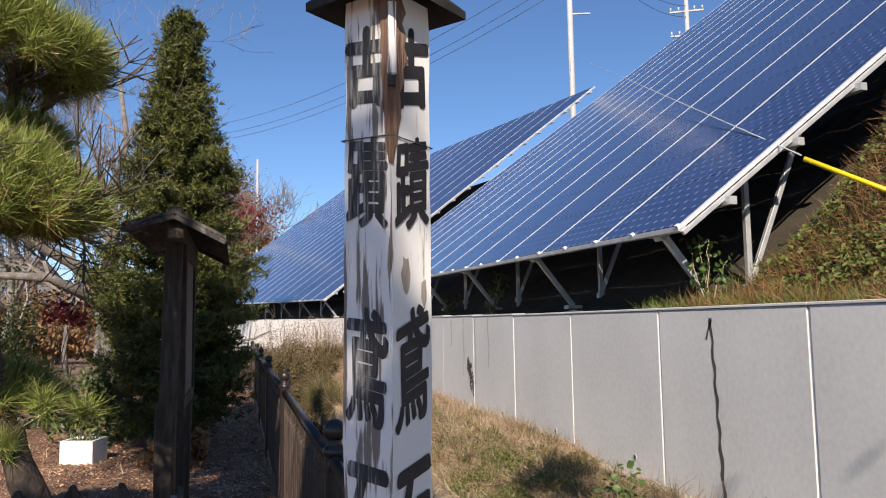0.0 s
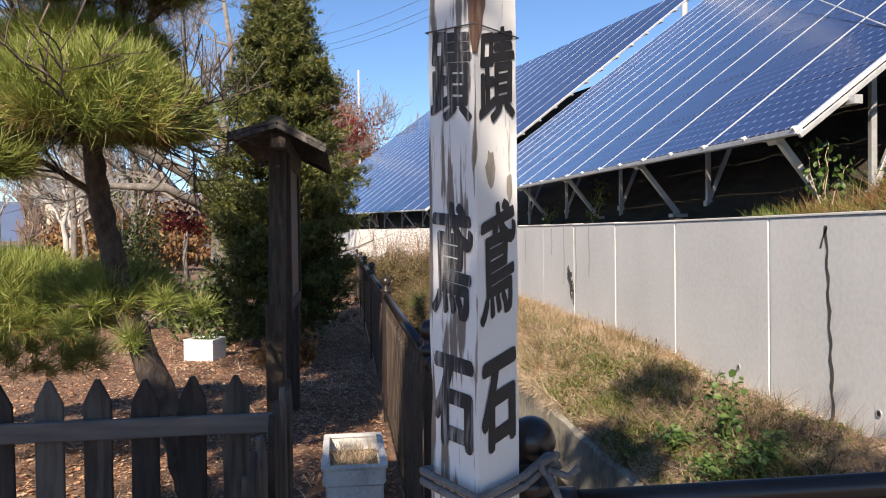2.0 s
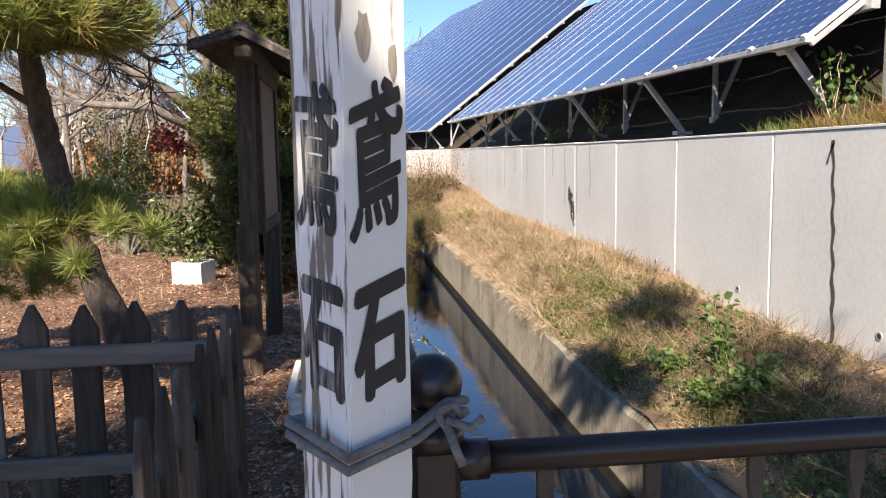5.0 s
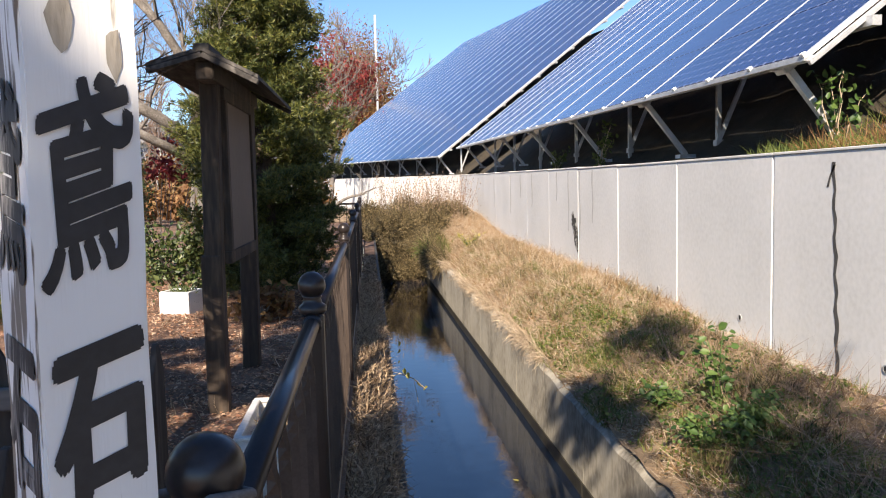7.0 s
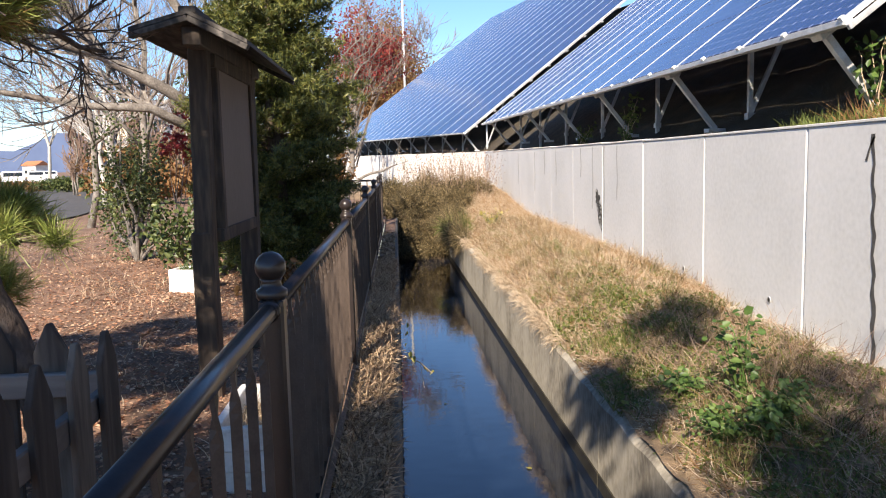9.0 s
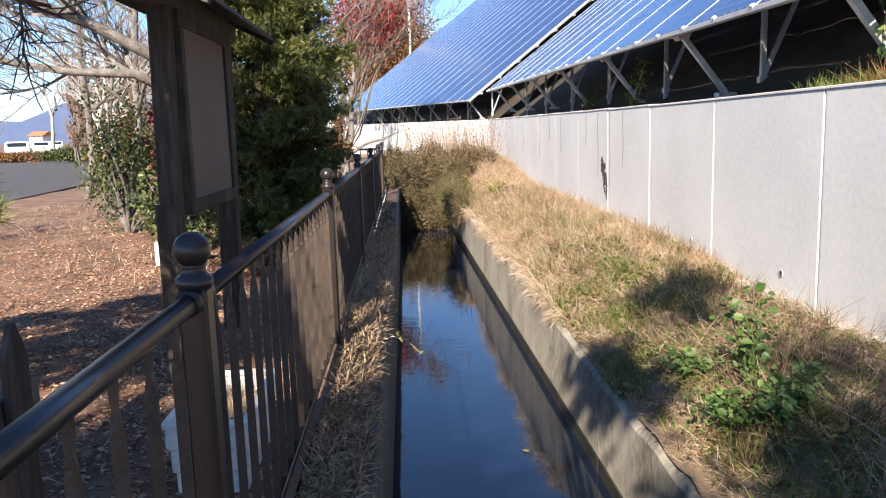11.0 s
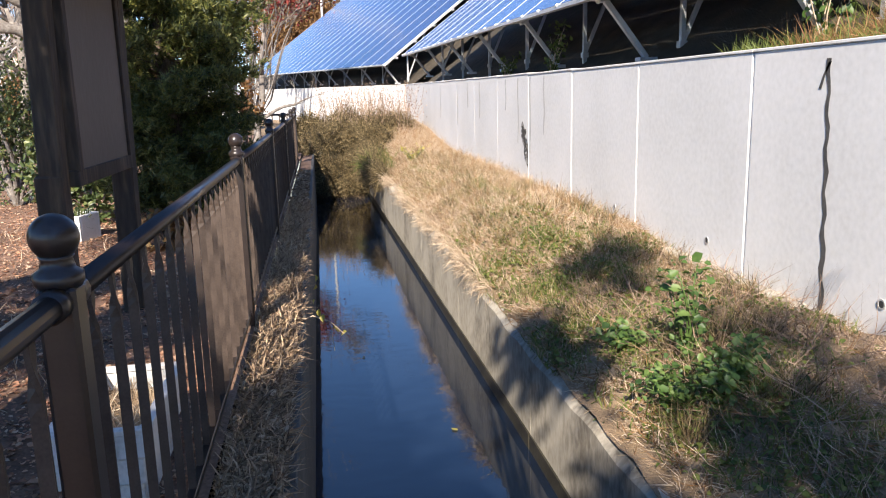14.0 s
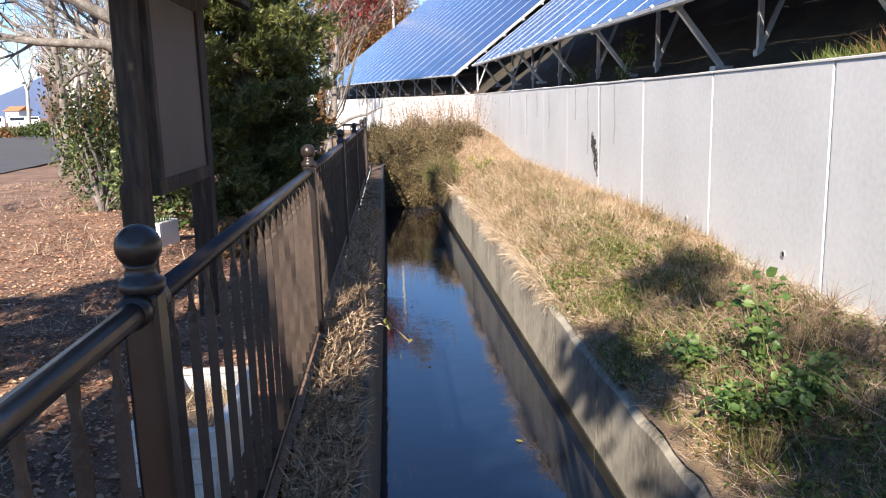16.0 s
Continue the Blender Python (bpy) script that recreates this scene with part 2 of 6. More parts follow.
def painted_post():
    """White paint flaking off along the grain, most on the face turned to the sun."""
    m = bpy.data.materials.new("flaking_white_paint")
    m.use_nodes = True
    n, l = m.node_tree.nodes, m.node_tree.links
    b = n["Principled BSDF"]
    co = n.new("ShaderNodeTexCoord")
    mp = n.new("ShaderNodeMapping")
    mp.inputs["Scale"].default_value = (1, 1, 0.07)
    l.new(co.outputs["Object"], mp.inputs["Vector"])
    grain = n.new("ShaderNodeTexNoise")
    grain.inputs["Scale"].default_value, grain.inputs["Detail"].default_value = 95, 5
    l.new(mp.outputs[0], grain.inputs["Vector"])
    mp2 = n.new("ShaderNodeMapping")
    mp2.inputs["Scale"].default_value = (1, 1, 0.35)
    l.new(co.outputs["Object"], mp2.inputs["Vector"])
    blotch = n.new("ShaderNodeTexNoise")
    blotch.inputs["Scale"].default_value, blotch.inputs["Detail"].default_value = 16, 5
    l.new(mp2.outputs[0], blotch.inputs["Vector"])
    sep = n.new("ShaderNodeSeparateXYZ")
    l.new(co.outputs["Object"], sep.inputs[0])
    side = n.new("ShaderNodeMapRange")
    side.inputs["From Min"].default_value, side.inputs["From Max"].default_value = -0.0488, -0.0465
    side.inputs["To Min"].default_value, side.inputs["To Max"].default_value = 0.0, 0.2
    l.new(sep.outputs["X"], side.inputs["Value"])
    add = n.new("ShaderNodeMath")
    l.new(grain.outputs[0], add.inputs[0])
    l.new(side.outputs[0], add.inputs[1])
    add2 = n.new("ShaderNodeMath")
    add2.operation = "MULTIPLY_ADD"
    add2.inputs[1].default_value = 0.55
    l.new(blotch.outputs[0], add2.inputs[0])
    l.new(add.outputs[0], add2.inputs[2])
    ramp = n.new("ShaderNodeValToRGB")
    e = ramp.color_ramp.elements
    e[0].position, e[0].color = 0.695, (0.2, 0.17, 0.14, 1)
    e[1].position, e[1].color = 0.765, (0.8, 0.79, 0.76, 1)
    x = e.new(0.73)
    x.color = (0.52, 0.49, 0.44, 1)
    l.new(add2.outputs[0], ramp.inputs[0])
    l.new(ramp.outputs[0], b.inputs["Base Color"])
    b.inputs["Roughness"].default_value = 0.65
    bp = n.new("ShaderNodeBump")
    bp.inputs["Strength"].default_value, bp.inputs["Distance"].default_value = 0.5, 0.002
    l.new(add2.outputs[0], bp.inputs["Height"])
    l.new(bp.outputs[0], b.inputs["Normal"])
    return m


def solar_glass():
    """Blue cells with pale busbars under glass."""
    m = bpy.data.materials.new("solar_cells")
    m.use_nodes = True
    n, l = m.node_tree.nodes, m.node_tree.links
    b = n["Principled BSDF"]
    co = n.new("ShaderNodeTexCoord")
    brick = n.new("ShaderNodeTexBrick")
    brick.offset = 0.0
    brick.inputs["Scale"].default_value = 1.0
    brick.inputs["Brick Width"].default_value, brick.inputs["Row Height"].default_value = 0.165, 0.165
    brick.inputs["Mortar Size"].default_value, brick.inputs["Mortar Smooth"].default_value = 0.006, 0.1
    brick.inputs["Color1"].default_value = (0.012, 0.02, 0.075, 1)
    brick.inputs["Color2"].default_value = (0.02, 0.03, 0.1, 1)
    brick.inputs["Mortar"].default_value = (0.06, 0.075, 0.14, 1)
    l.new(co.outputs["Object"], brick.inputs["Vector"])
    dot = n.new("ShaderNodeTexVoronoi")
    dot.distance = "CHEBYCHEV"
    dot.inputs["Scale"].default_value, dot.inputs["Randomness"].default_value = 1 / 0.165, 0.0
    l.new(co.outputs["Object"], dot.inputs["Vector"])
    ramp = n.new("ShaderNodeValToRGB")
    ramp.color_ramp.elements[0].position, ramp.color_ramp.elements[0].color = 0.07, (0.2, 0.23, 0.34, 1)
    ramp.color_ramp.elements[1].position, ramp.color_ramp.elements[1].color = 0.17, (0, 0, 0, 1)
    l.new(dot.outputs["Distance"], ramp.inputs[0])
    mix = n.new("ShaderNodeMix")
    mix.data_type, mix.blend_type = "RGBA", "ADD"
    mix.inputs[0].default_value = 0.7
    l.new(brick.outputs["Color"], mix.inputs[6])
    l.new(ramp.outputs[0], mix.inputs[7])
    l.new(mix.outputs[2], b.inputs["Base Color"])
    noise_t = n.new("ShaderNodeTexNoise")
    noise_t.inputs["Scale"].default_value, noise_t.inputs["Detail"].default_value = 3, 4
    mr = n.new("ShaderNodeMapRange")
    mr.inputs["To Min"].default_value, mr.inputs["To Max"].default_value = 0.06, 0.22
    l.new(noise_t.outputs[0], mr.inputs["Value"])
    l.new(mr.outputs[0], b.inputs["Roughness"])
    b.inputs["Specular IOR Level"].default_value = 0.6
    return m


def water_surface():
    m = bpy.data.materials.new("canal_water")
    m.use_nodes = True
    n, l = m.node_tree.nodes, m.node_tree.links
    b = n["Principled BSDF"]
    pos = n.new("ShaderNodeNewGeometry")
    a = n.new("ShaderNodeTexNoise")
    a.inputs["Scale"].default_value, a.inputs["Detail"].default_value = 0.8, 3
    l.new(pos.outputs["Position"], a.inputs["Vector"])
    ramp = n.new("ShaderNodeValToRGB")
    # Base colour tinted blue to strengthen the mirrored sky; IOR and specular raised too.
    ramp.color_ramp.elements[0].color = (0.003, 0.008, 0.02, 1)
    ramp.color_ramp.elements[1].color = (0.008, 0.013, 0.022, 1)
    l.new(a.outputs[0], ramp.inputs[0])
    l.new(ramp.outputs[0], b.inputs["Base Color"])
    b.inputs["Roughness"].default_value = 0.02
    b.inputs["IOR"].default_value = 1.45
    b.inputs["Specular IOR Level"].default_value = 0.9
    w = n.new("ShaderNodeTexNoise")
    w.inputs["Scale"].default_value, w.inputs["Detail"].default_value = 5, 2
    mp = n.new("ShaderNodeMapping")
    mp.inputs["Scale"].default_value = (0.8, 1.6, 1)
    l.new(pos.outputs["Position"], mp.inputs["Vector"])
    l.new(mp.outputs[0], w.inputs["Vector"])
    bp = n.new("ShaderNodeBump")
    bp.inputs["Strength"].default_value, bp.inputs["Distance"].default_value = 0.12, 0.01
    l.new(w.outputs[0], bp.inputs["Height"])
    l.new(bp.outputs[0], b.inputs["Normal"])
    return m


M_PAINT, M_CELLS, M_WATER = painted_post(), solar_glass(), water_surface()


# ---- mesh helpers ----
def mesh_object(name, verts, faces, mat, parent=None, smooth=False):
    me = bpy.data.meshes.new(name)
    me.from_pydata([tuple(map(float, v)) for v in verts], [], [tuple(map(int, f)) for f in faces])
    me.materials.append(mat)
    if smooth:
        me.polygons.foreach_set("use_smooth", [True] * len(me.polygons))
    me.update()
    ob = new(name, me)
    if parent:
        ob.parent = parent
    return ob


def part(name, bm, mat, parent=None, label="", smooth=False):
    """Links a bmesh as one mesh object under a thing or a part."""
    me = bpy.data.meshes.new(name)
    bmesh.ops.recalc_face_normals(bm, faces=bm.faces[:])
    bm.to_mesh(me)
    bm.free()
    me.materials.append(mat)
    if smooth:
        me.polygons.foreach_set("use_smooth", [True] * len(me.polygons))
    ob = new(name, me)
    if parent:
        ob.parent = parent
    if label:
        tagged(ob, label)
    return ob


def repeat(ob, m, parent=None):
    """Another object on the same mesh."""
    o = new(ob.name.split(".")[0], ob.data)
    o.matrix_basis = m
    o.parent = parent or ob.parent
    return o


def empty(name, label, category, at=(0, 0, 0), group="", kind=""):
    e = new(name)
    e.location = at
    e.empty_display_size = 0.1
    return tagged(e, label, category, group, kind)


def box(sx, sy, sz, m=None, bevel=0.0, bm=None):
    bm = bm or bmesh.new()
    mat4 = (m or Matrix()) @ Matrix.Diagonal((sx, sy, sz, 1))
    r = bmesh.ops.create_cube(bm, size=1, matrix=mat4)
    if bevel:
        es = list({e for v in r["verts"] for e in v.link_edges})
        bmesh.ops.bevel(bm, geom=es, offset=bevel, segments=1, affect="EDGES")
    return bm


def beam(p, q, w, d, bevel=0.0, bm=None):
    """A bar of section w by d from p to q."""
    p, q = Vector(p), Vector(q)
    m = Matrix.Translation((p + q) / 2) @ (q - p).to_track_quat("Z", "X").to_matrix().to_4x4()
    return box(w, d, (q - p).length, m, bevel, bm)


def tube_data(points, radii, sides=8):
    """Vertices and faces of a tube along points."""
    vs, fs = [], []
    pts = [Vector(p) for p in points]
    ref = Vector((0.3, 0.2, 0.93)).normalized()
    for i, p in enumerate(pts):
        d = (pts[min(i + 1, len(pts) - 1)] - pts[max(i - 1, 0)]).normalized()
        if abs(d.dot(ref)) > 0.95:
            ref = Vector((0.93, 0.2, 0.3)).normalized()
        a = d.cross(ref).normalized()
        b = d.cross(a)
        for k in range(sides):
            t = 2 * math.pi * k / sides
            vs.append(p + radii[i] * (math.cos(t) * a + math.sin(t) * b))
    for i in range(len(pts) - 1):
        for k in range(sides):
            k2 = (k + 1) % sides
            fs.append((i * sides + k, i * sides + k2, (i + 1) * sides + k2, (i + 1) * sides + k))
    fs.append(tuple(range(sides))[::-1])
    fs.append(tuple((len(pts) - 1) * sides + k for k in range(sides)))
    return vs, fs


def tubes(name, runs, mat, parent=None, sides=8, smooth=True):
    """runs: (points, radii) each."""
    vs, fs = [], []
    for pts, rad in runs:
        if not isinstance(rad, (list, tuple)):
            rad = [rad] * len(pts)
        v, f = tube_data(pts, rad, sides)
        o = len(vs)
        vs += v
        fs += [tuple(i + o for i in x) for x in f]
    return mesh_object(name, vs, fs, mat, parent, smooth)


def lathe(profile, sides=16):
    bm = bmesh.new()
    rings = []
    for r, z in profile:
        rings.append([bm.verts.new((r * math.cos(2 * math.pi * k / sides), r * math.sin(2 * math.pi * k / sides), z)) for k in range(sides)])
    for a, b in zip(rings, rings[1:]):
        for k in range(sides):
            bm.faces.new((a[k], a[(k + 1) % sides], b[(k + 1) % sides], b[k]))
    bm.faces.new(rings[0][::-1])
    bm.faces.new(rings[-1])
    return bm


def blades(name, roots, dirs, length, width, mat, parent=None, bend=0.35):
    """Thin bent blades: roots, directions (n x 3), lengths and widths (n)."""
    roots, dirs = np.asarray(roots, float), np.asarray(dirs, float)
    n = len(roots)
    dirs = dirs / np.linalg.norm(dirs, axis=1)[:, None]
    side = np.cross(dirs, np.random.normal(size=(n, 3)))
    side /= np.linalg.norm(side, axis=1)[:, None] + 1e-9
    sag = np.cross(dirs, side)
    L, W = np.asarray(length)[:, None], np.asarray(width)[:, None]
    mid = roots + dirs * L * 0.55 + sag * L * bend * 0.12
    tip = roots + dirs * L + sag * L * bend * 0.5
    v = np.stack([roots - side * W / 2, roots + side * W / 2, mid - side * W * 0.4, mid + side * W * 0.4, tip], 1).reshape(-1, 3)
    k = np.arange(n)[:, None] * 5
    me = bpy.data.meshes.new(name)
    quads, tris = k + np.array([0, 1, 3, 2]), k + np.array([2, 3, 4])
    me.vertices.add(n * 5)
    me.vertices.foreach_set("co", v.ravel())
    me.loops.add(n * 7)
    me.loops.foreach_set("vertex_index", np.concatenate([quads, tris], 1).ravel())
    me.polygons.add(n * 2)
    me.polygons.foreach_set("loop_start", (np.arange(n)[:, None] * 7 + np.array([0, 4])).ravel())
    me.update(calc_edges=True)
    me.materials.append(mat)
    ob = new(name, me)
    if parent:
        ob.parent = parent
    return ob


def leaves(name, centres, size, mat, parent=None, normals=None, long=1.6, curl=0.25):
    """Small folded leaves at centres (n x 3)."""
    c = np.asarray(centres, float)
    n = len(c)
    if normals is None:
        nm = np.random.normal(size=(n, 3))
    else:
        nm = np.asarray(normals, float) + np.random.normal(size=(n, 3)) * 0.35
    nm /= np.linalg.norm(nm, axis=1)[:, None]
    a = np.cross(nm, np.random.normal(size=(n, 3)))
    a /= np.linalg.norm(a, axis=1)[:, None] + 1e-9
    b = np.cross(nm, a)
    s = np.asarray(size)
    s = (s if s.ndim else np.full(n, s))[:, None] * np.random.uniform(0.7, 1.3, (n, 1))
    up = nm * s * curl
    la, lb = a * s * long / 2, b * s / 2
    v = np.stack([c - la, c - la * 0.35 - lb * 0.95 + up, c + la * 0.4 - lb * 0.75 + up, c + la, c + la * 0.4 + lb * 0.75 + up, c - la * 0.35 + lb * 0.95 + up], 1).reshape(-1, 3)
    k = np.arange(n)[:, None] * 6
    f = np.concatenate([k + np.array([0, 1, 2, 3]), k + np.array([0, 3, 4, 5])], 1)
    me = bpy.data.meshes.new(name)
    me.vertices.add(n * 6)
    me.vertices.foreach_set("co", v.ravel())
    me.loops.add(n * 8)
    me.loops.foreach_set("vertex_index", f.ravel())
    me.polygons.add(n * 2)
    me.polygons.foreach_set("loop_start", np.arange(n * 2) * 4)
    me.update(calc_edges=True)
    me.materials.append(mat)
    ob = new(name, me)
    if parent:
        ob.parent = parent
    return ob


def smooth(a, b, x):
    t = np.clip((x - a) / (b - a), 0, 1)
    return t * t * (3 - 2 * t)


def sheet(name, xs, ys, zfun, mat, label, category, jitter=0.0):
    xs, ys = np.asarray(xs), np.asarray(ys)
    X, Y = np.meshgrid(xs, ys)
    Z = zfun(X, Y) + (np.random.normal(size=X.shape) * jitter if jitter else 0)
    w = len(xs)
    v = np.stack([X, Y, Z], -1).reshape(-1, 3)
    f = [(j * w + i, j * w + i + 1, (j + 1) * w + i + 1, (j + 1) * w + i) for j in range(len(ys) - 1) for i in range(w - 1)]
    ob = mesh_object(name, v, f, mat, smooth=True)
    return tagged(ob, label, category, kind="structure")


# ---- setting ----
GZ = 0.08
WX = 3.54


def wall_top(y):
    return 1.6 + 0.006 * np.maximum(0, y - 10)


def bank_z(x, y):
    edge = -0.283 + 0.09 * smooth(6.2, 9.0, y)
    inner = -0.06 + 0.1 * smooth(7.5, 9.0, y)
    u = smooth(1.75, 2.7, x)
    hump = 0.1 * np.exp(-((x - 2.5) / 0.5) ** 2) * smooth(7, 10, y)
    far = 0.5 * smooth(18, 26, y)
    lumps = 0.035 * np.sin(x * 6.1 + 1.3 * np.sin(y * 2.3)) * np.sin(y * 4.7 + x * 2) * smooth(1.9, 2.2, x) * smooth(3.5, 3.2, x)
    return edge * (1 - u) + inner * u + hump + far + lumps


def hill_z(x, y):
    near = smooth(6.9, 6.0, y)
    d = np.maximum(0, x - 4.5)
    steep = np.minimum(d, 1.7) * 1.28 + np.maximum(0, d - 1.7) * 0.6
    return 1.58 + 0.70 * d * (1 - near) + steep * near


def far_wall_x(y):
    return np.interp(y, [29, 32.4, 34.7, 37.5, 43, 56, 90], [3.54, 2.2, 0.9, -0.6, -2.9, -8, -22])


lx = np.concatenate([[-900, -400, -200, -100, -60, -40, -30], np.arange(-24, -6, 2.0), np.arange(-6, 0.03, 0.25), [0.03]])
ly = np.concatenate([[-300, -100, -40, -15, -6], np.arange(-4, 14, 0.35), np.arange(14, 44, 1.5), [50, 70, 100, 160, 300, 700, 1500]])


def ground_z(X, Y):
    bumps = 0.025 * np.sin(X * 2.1 + 0.7 * Y) * np.cos(Y * 1.3 - X) * smooth(-40, -10, X) * smooth(-0.05, -0.6, X)
    return GZ + bumps


sheet("ground", lx, ly, ground_z, M_SOIL, "brown leaf-strewn park ground with bare soil", "ground")
sheet("ground_bridge", np.concatenate([[0.03, 1.5, 3.5, 6, 12, 40, 200]]), np.array([-300, -60, -10, -3, 0, 1.2]), lambda X, Y: GZ - 0.004 + 0 * X, M_PAVE,
      "grey bridge deck where the walker stands", "pavement")
sheet("ground_bank", np.linspace(1.77, WX, 20), np.arange(1.2, 34, 0.16), bank_z, M_BANK, "dry grassy canal bank below a concrete wall", "bank", 0.022)
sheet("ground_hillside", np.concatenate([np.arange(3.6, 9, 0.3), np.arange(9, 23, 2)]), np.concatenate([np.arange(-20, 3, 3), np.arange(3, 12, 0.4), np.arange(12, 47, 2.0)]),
      hill_z, M_HILL, "steep hillside under the solar panels, soil darkened for their shade", "hillside", 0.03)


A2 = ((3.16, 32.6, 2.575), (-0.22, 0.9755))
ys2 = np.arange(29, 90, 2.0)
v, f = [], []
for j in range(15):
    for i in range(11):
        q = Vector(A2[0]) + Vector((*A2[1], 0)) * (j * 3.6 - 0.5) + Vector((A2[1][1], -A2[1][0], 0.7)) * (i * 1.3 - 0.6)
        v.append((q.x, q.y, max(1.55, q.z - 1.5)))
for j in range(14):
    for i in range(10):
        f.append((j * 11 + i, j * 11 + i + 1, j * 11 + i + 12, j * 11 + i + 11))
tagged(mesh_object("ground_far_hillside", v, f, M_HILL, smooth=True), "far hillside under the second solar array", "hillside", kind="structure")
v, f = [], []
for j, y in enumerate(ys2):
    v += [(-0.0 if y < 31 else far_wall_x(y) - 6, y, GZ), (far_wall_x(y), y, 0.35)]
for j in range(len(ys2) - 1):
    f.append((j * 2, j * 2 + 1, j * 2 + 3, j * 2 + 2))
tagged(mesh_object("ground_far_bank", v, f, M_BANK), "dry grass below the far end of the wall", "ground", kind="structure")

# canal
water = tagged(mesh_object("water", [(0.2, 1.0, -1), (1.9, 1.0, -1), (1.9, 40, -1), (0.2, 40, -1)], [(0, 1, 2, 3)], M_WATER), "still dark canal water mirroring the blue sky, with sky blue in its base colour", "water", kind="structure")
tagged(mesh_object("canal_floor", [(0.1, 0.5, -1.35), (2, 0.5, -1.35), (2, 40, -1.35), (0.1, 40, -1.35)], [(0, 1, 2, 3)], M_CANALWET), "dark canal bed", "canal", kind="structure")
cw = tagged(new("wall_canal_east"), "weathered concrete canal wall below the grass", "canal wall", kind="structure")
def canal_top(y):
    return -0.3 + 0.09 * float(smooth(6.2, 9.0, y))


for k in range(14):
    y0, y1 = 1.2 + 2.5 * k, 1.2 + 2.5 * (k + 1) - 0.008
    vs, fs = [], []
    ysk = np.linspace(y0, y1, 16)
    for y in ysk:
        far, top = 0.012 * max(0, y - 6), canal_top(y)
        vs += [(1.75 - far, y, -1.4), (1.75 - far, y, top - 0.05 + 0.012 * math.sin(9 * y)), (1.8 - far, y, top + 0.006 * math.sin(23 * y)), (1.99 - far, y, top - 0.06), (1.99 - far, y, -1.4)]
    for r in range(15):
        for c in range(5):
            fs.append((r * 5 + c, r * 5 + (c + 1) % 5, r * 5 + 5 + (c + 1) % 5, r * 5 + 5 + c))
    fs += [(4, 3, 2, 1, 0), (75, 76, 77, 78, 79)]
    mesh_object("canal_panel", vs, fs, M_CANAL, cw)
    far = 0.012 * max(0, (y0 + y1) / 2 - 6)
    part("wet_line", box(0.012, y1 - y0, 0.12, pose(1.744 - far, (y0 + y1) / 2, -0.95, 0, 0, 0.65 if y0 > 6 else 0)), M_CANALWET, cw, "dark wet band at the waterline")
cl = tagged(new("wall_canal_west"), "grey concrete canal wall and kerb beside the fence", "canal wall", kind="structure")
for k in range(8):
    y0, y1 = 1.2 + 5 * k, 1.2 + 5 * (k + 1) - 0.01
    part("kerb", box(0.05, y1 - y0, 1.45, pose(0.29, (y0 + y1) / 2, -0.69), 0.008), M_KERB, cl)
sheet("ground_ledge", np.linspace(0.03, 0.265, 4), np.arange(1.2, 40, 0.4), lambda X, Y: 0.02 + 0 * X, M_SOIL, "narrow soil ledge between fence and canal", "ground", 0.008)
part("bridge_face", box(2.2, 0.2, 1.4, pose(0.95, 1.1, -0.63)), M_CANAL, cl, "concrete face of the bridge")

# retaining wall of precast panels
rw = tagged(new("wall_retaining"), "tall light-grey precast concrete retaining wall with white joints", "wall", kind="structure")
edges = [6.72 + 2.0 * k for k in range(-5, 12)]
corner = [(3.54, 28.72), (2.9, 30.7), (2.0, 32.6), (0.9, 34.7), (-0.6, 37.5), (-1.75, 40.2), (-2.9, 43), (-4.8, 48), (-8, 56), (-14, 70), (-22, 90)]
runs = [((WX, a), (WX, b)) for a, b in zip(edges, edges[1:])] + list(zip(corner, corner[1:]))
for (xa, ya), (xb, yb) in runs:
    d = math.hypot(xb - xa, yb - ya)
    rz = math.degrees(math.atan2(yb - ya, xb - xa)) - 90
    top = float(wall_top((ya + yb) / 2))
    base = -0.5
    cx, cy = (xa + xb) / 2, (ya + yb) / 2
    m = pose(cx, cy, 0, 0, 0, rz)
    off = Matrix.Translation((0.09, 0, (top + base) / 2))
    part("wall_panel", box(0.18, d - (0.03 if ya < 11 else 0.008), top - base, m @ off, 0.006 if ya < 11 else 0.002), M_CONC, rw)
    part("wall_cap", box(0.2, d - 0.004, 0.022, m @ Matrix.Translation((0.09, 0, top + 0.011)), 0.004), M_CAP, rw, "pale worn concrete cap")
    part("joint", box(0.15, 0.034, top - base, pose(xa, ya, 0, 0, 0, rz) @ Matrix.Translation((0.088, 0, (top + base) / 2))), M_JOINT if ya < 11 else M_CONC, rw, "white sealant joint" if ya < 11 else "weathered grey joint")
    if yb < 30:
        for yy in (0.55,):
            hole = lathe([(0.05, -0.01), (0.05, 0.012), (0.036, 0.012), (0.034, 0.004)], 12)
            bmesh.ops.transform(hole, verts=hole.verts[:], matrix=pose(WX - 0.0, ya + yy, 0.14, 0, -90, 0) @ Matrix.Scale(0.62, 4))
            part("drain_hole", hole, M_GALV, rw, "plastic weep hole in the wall")
            # Black disc on the wall face stands for the shade inside the pipe.
            dk = lathe([(0.022, 0.0), (0.022, 0.006)], 12)
            bmesh.ops.transform(dk, verts=dk.verts[:], matrix=pose(WX, ya + yy, 0.14, 0, -90, 0))
            part("drain_opening", dk, M_TYRE_HOLLOW, rw)
part("footing", box(0.12, 2.0, 0.14, pose(WX - 0.06, 6.9, -0.1), 0.02), M_CANAL, rw, "pale concrete footing strip")


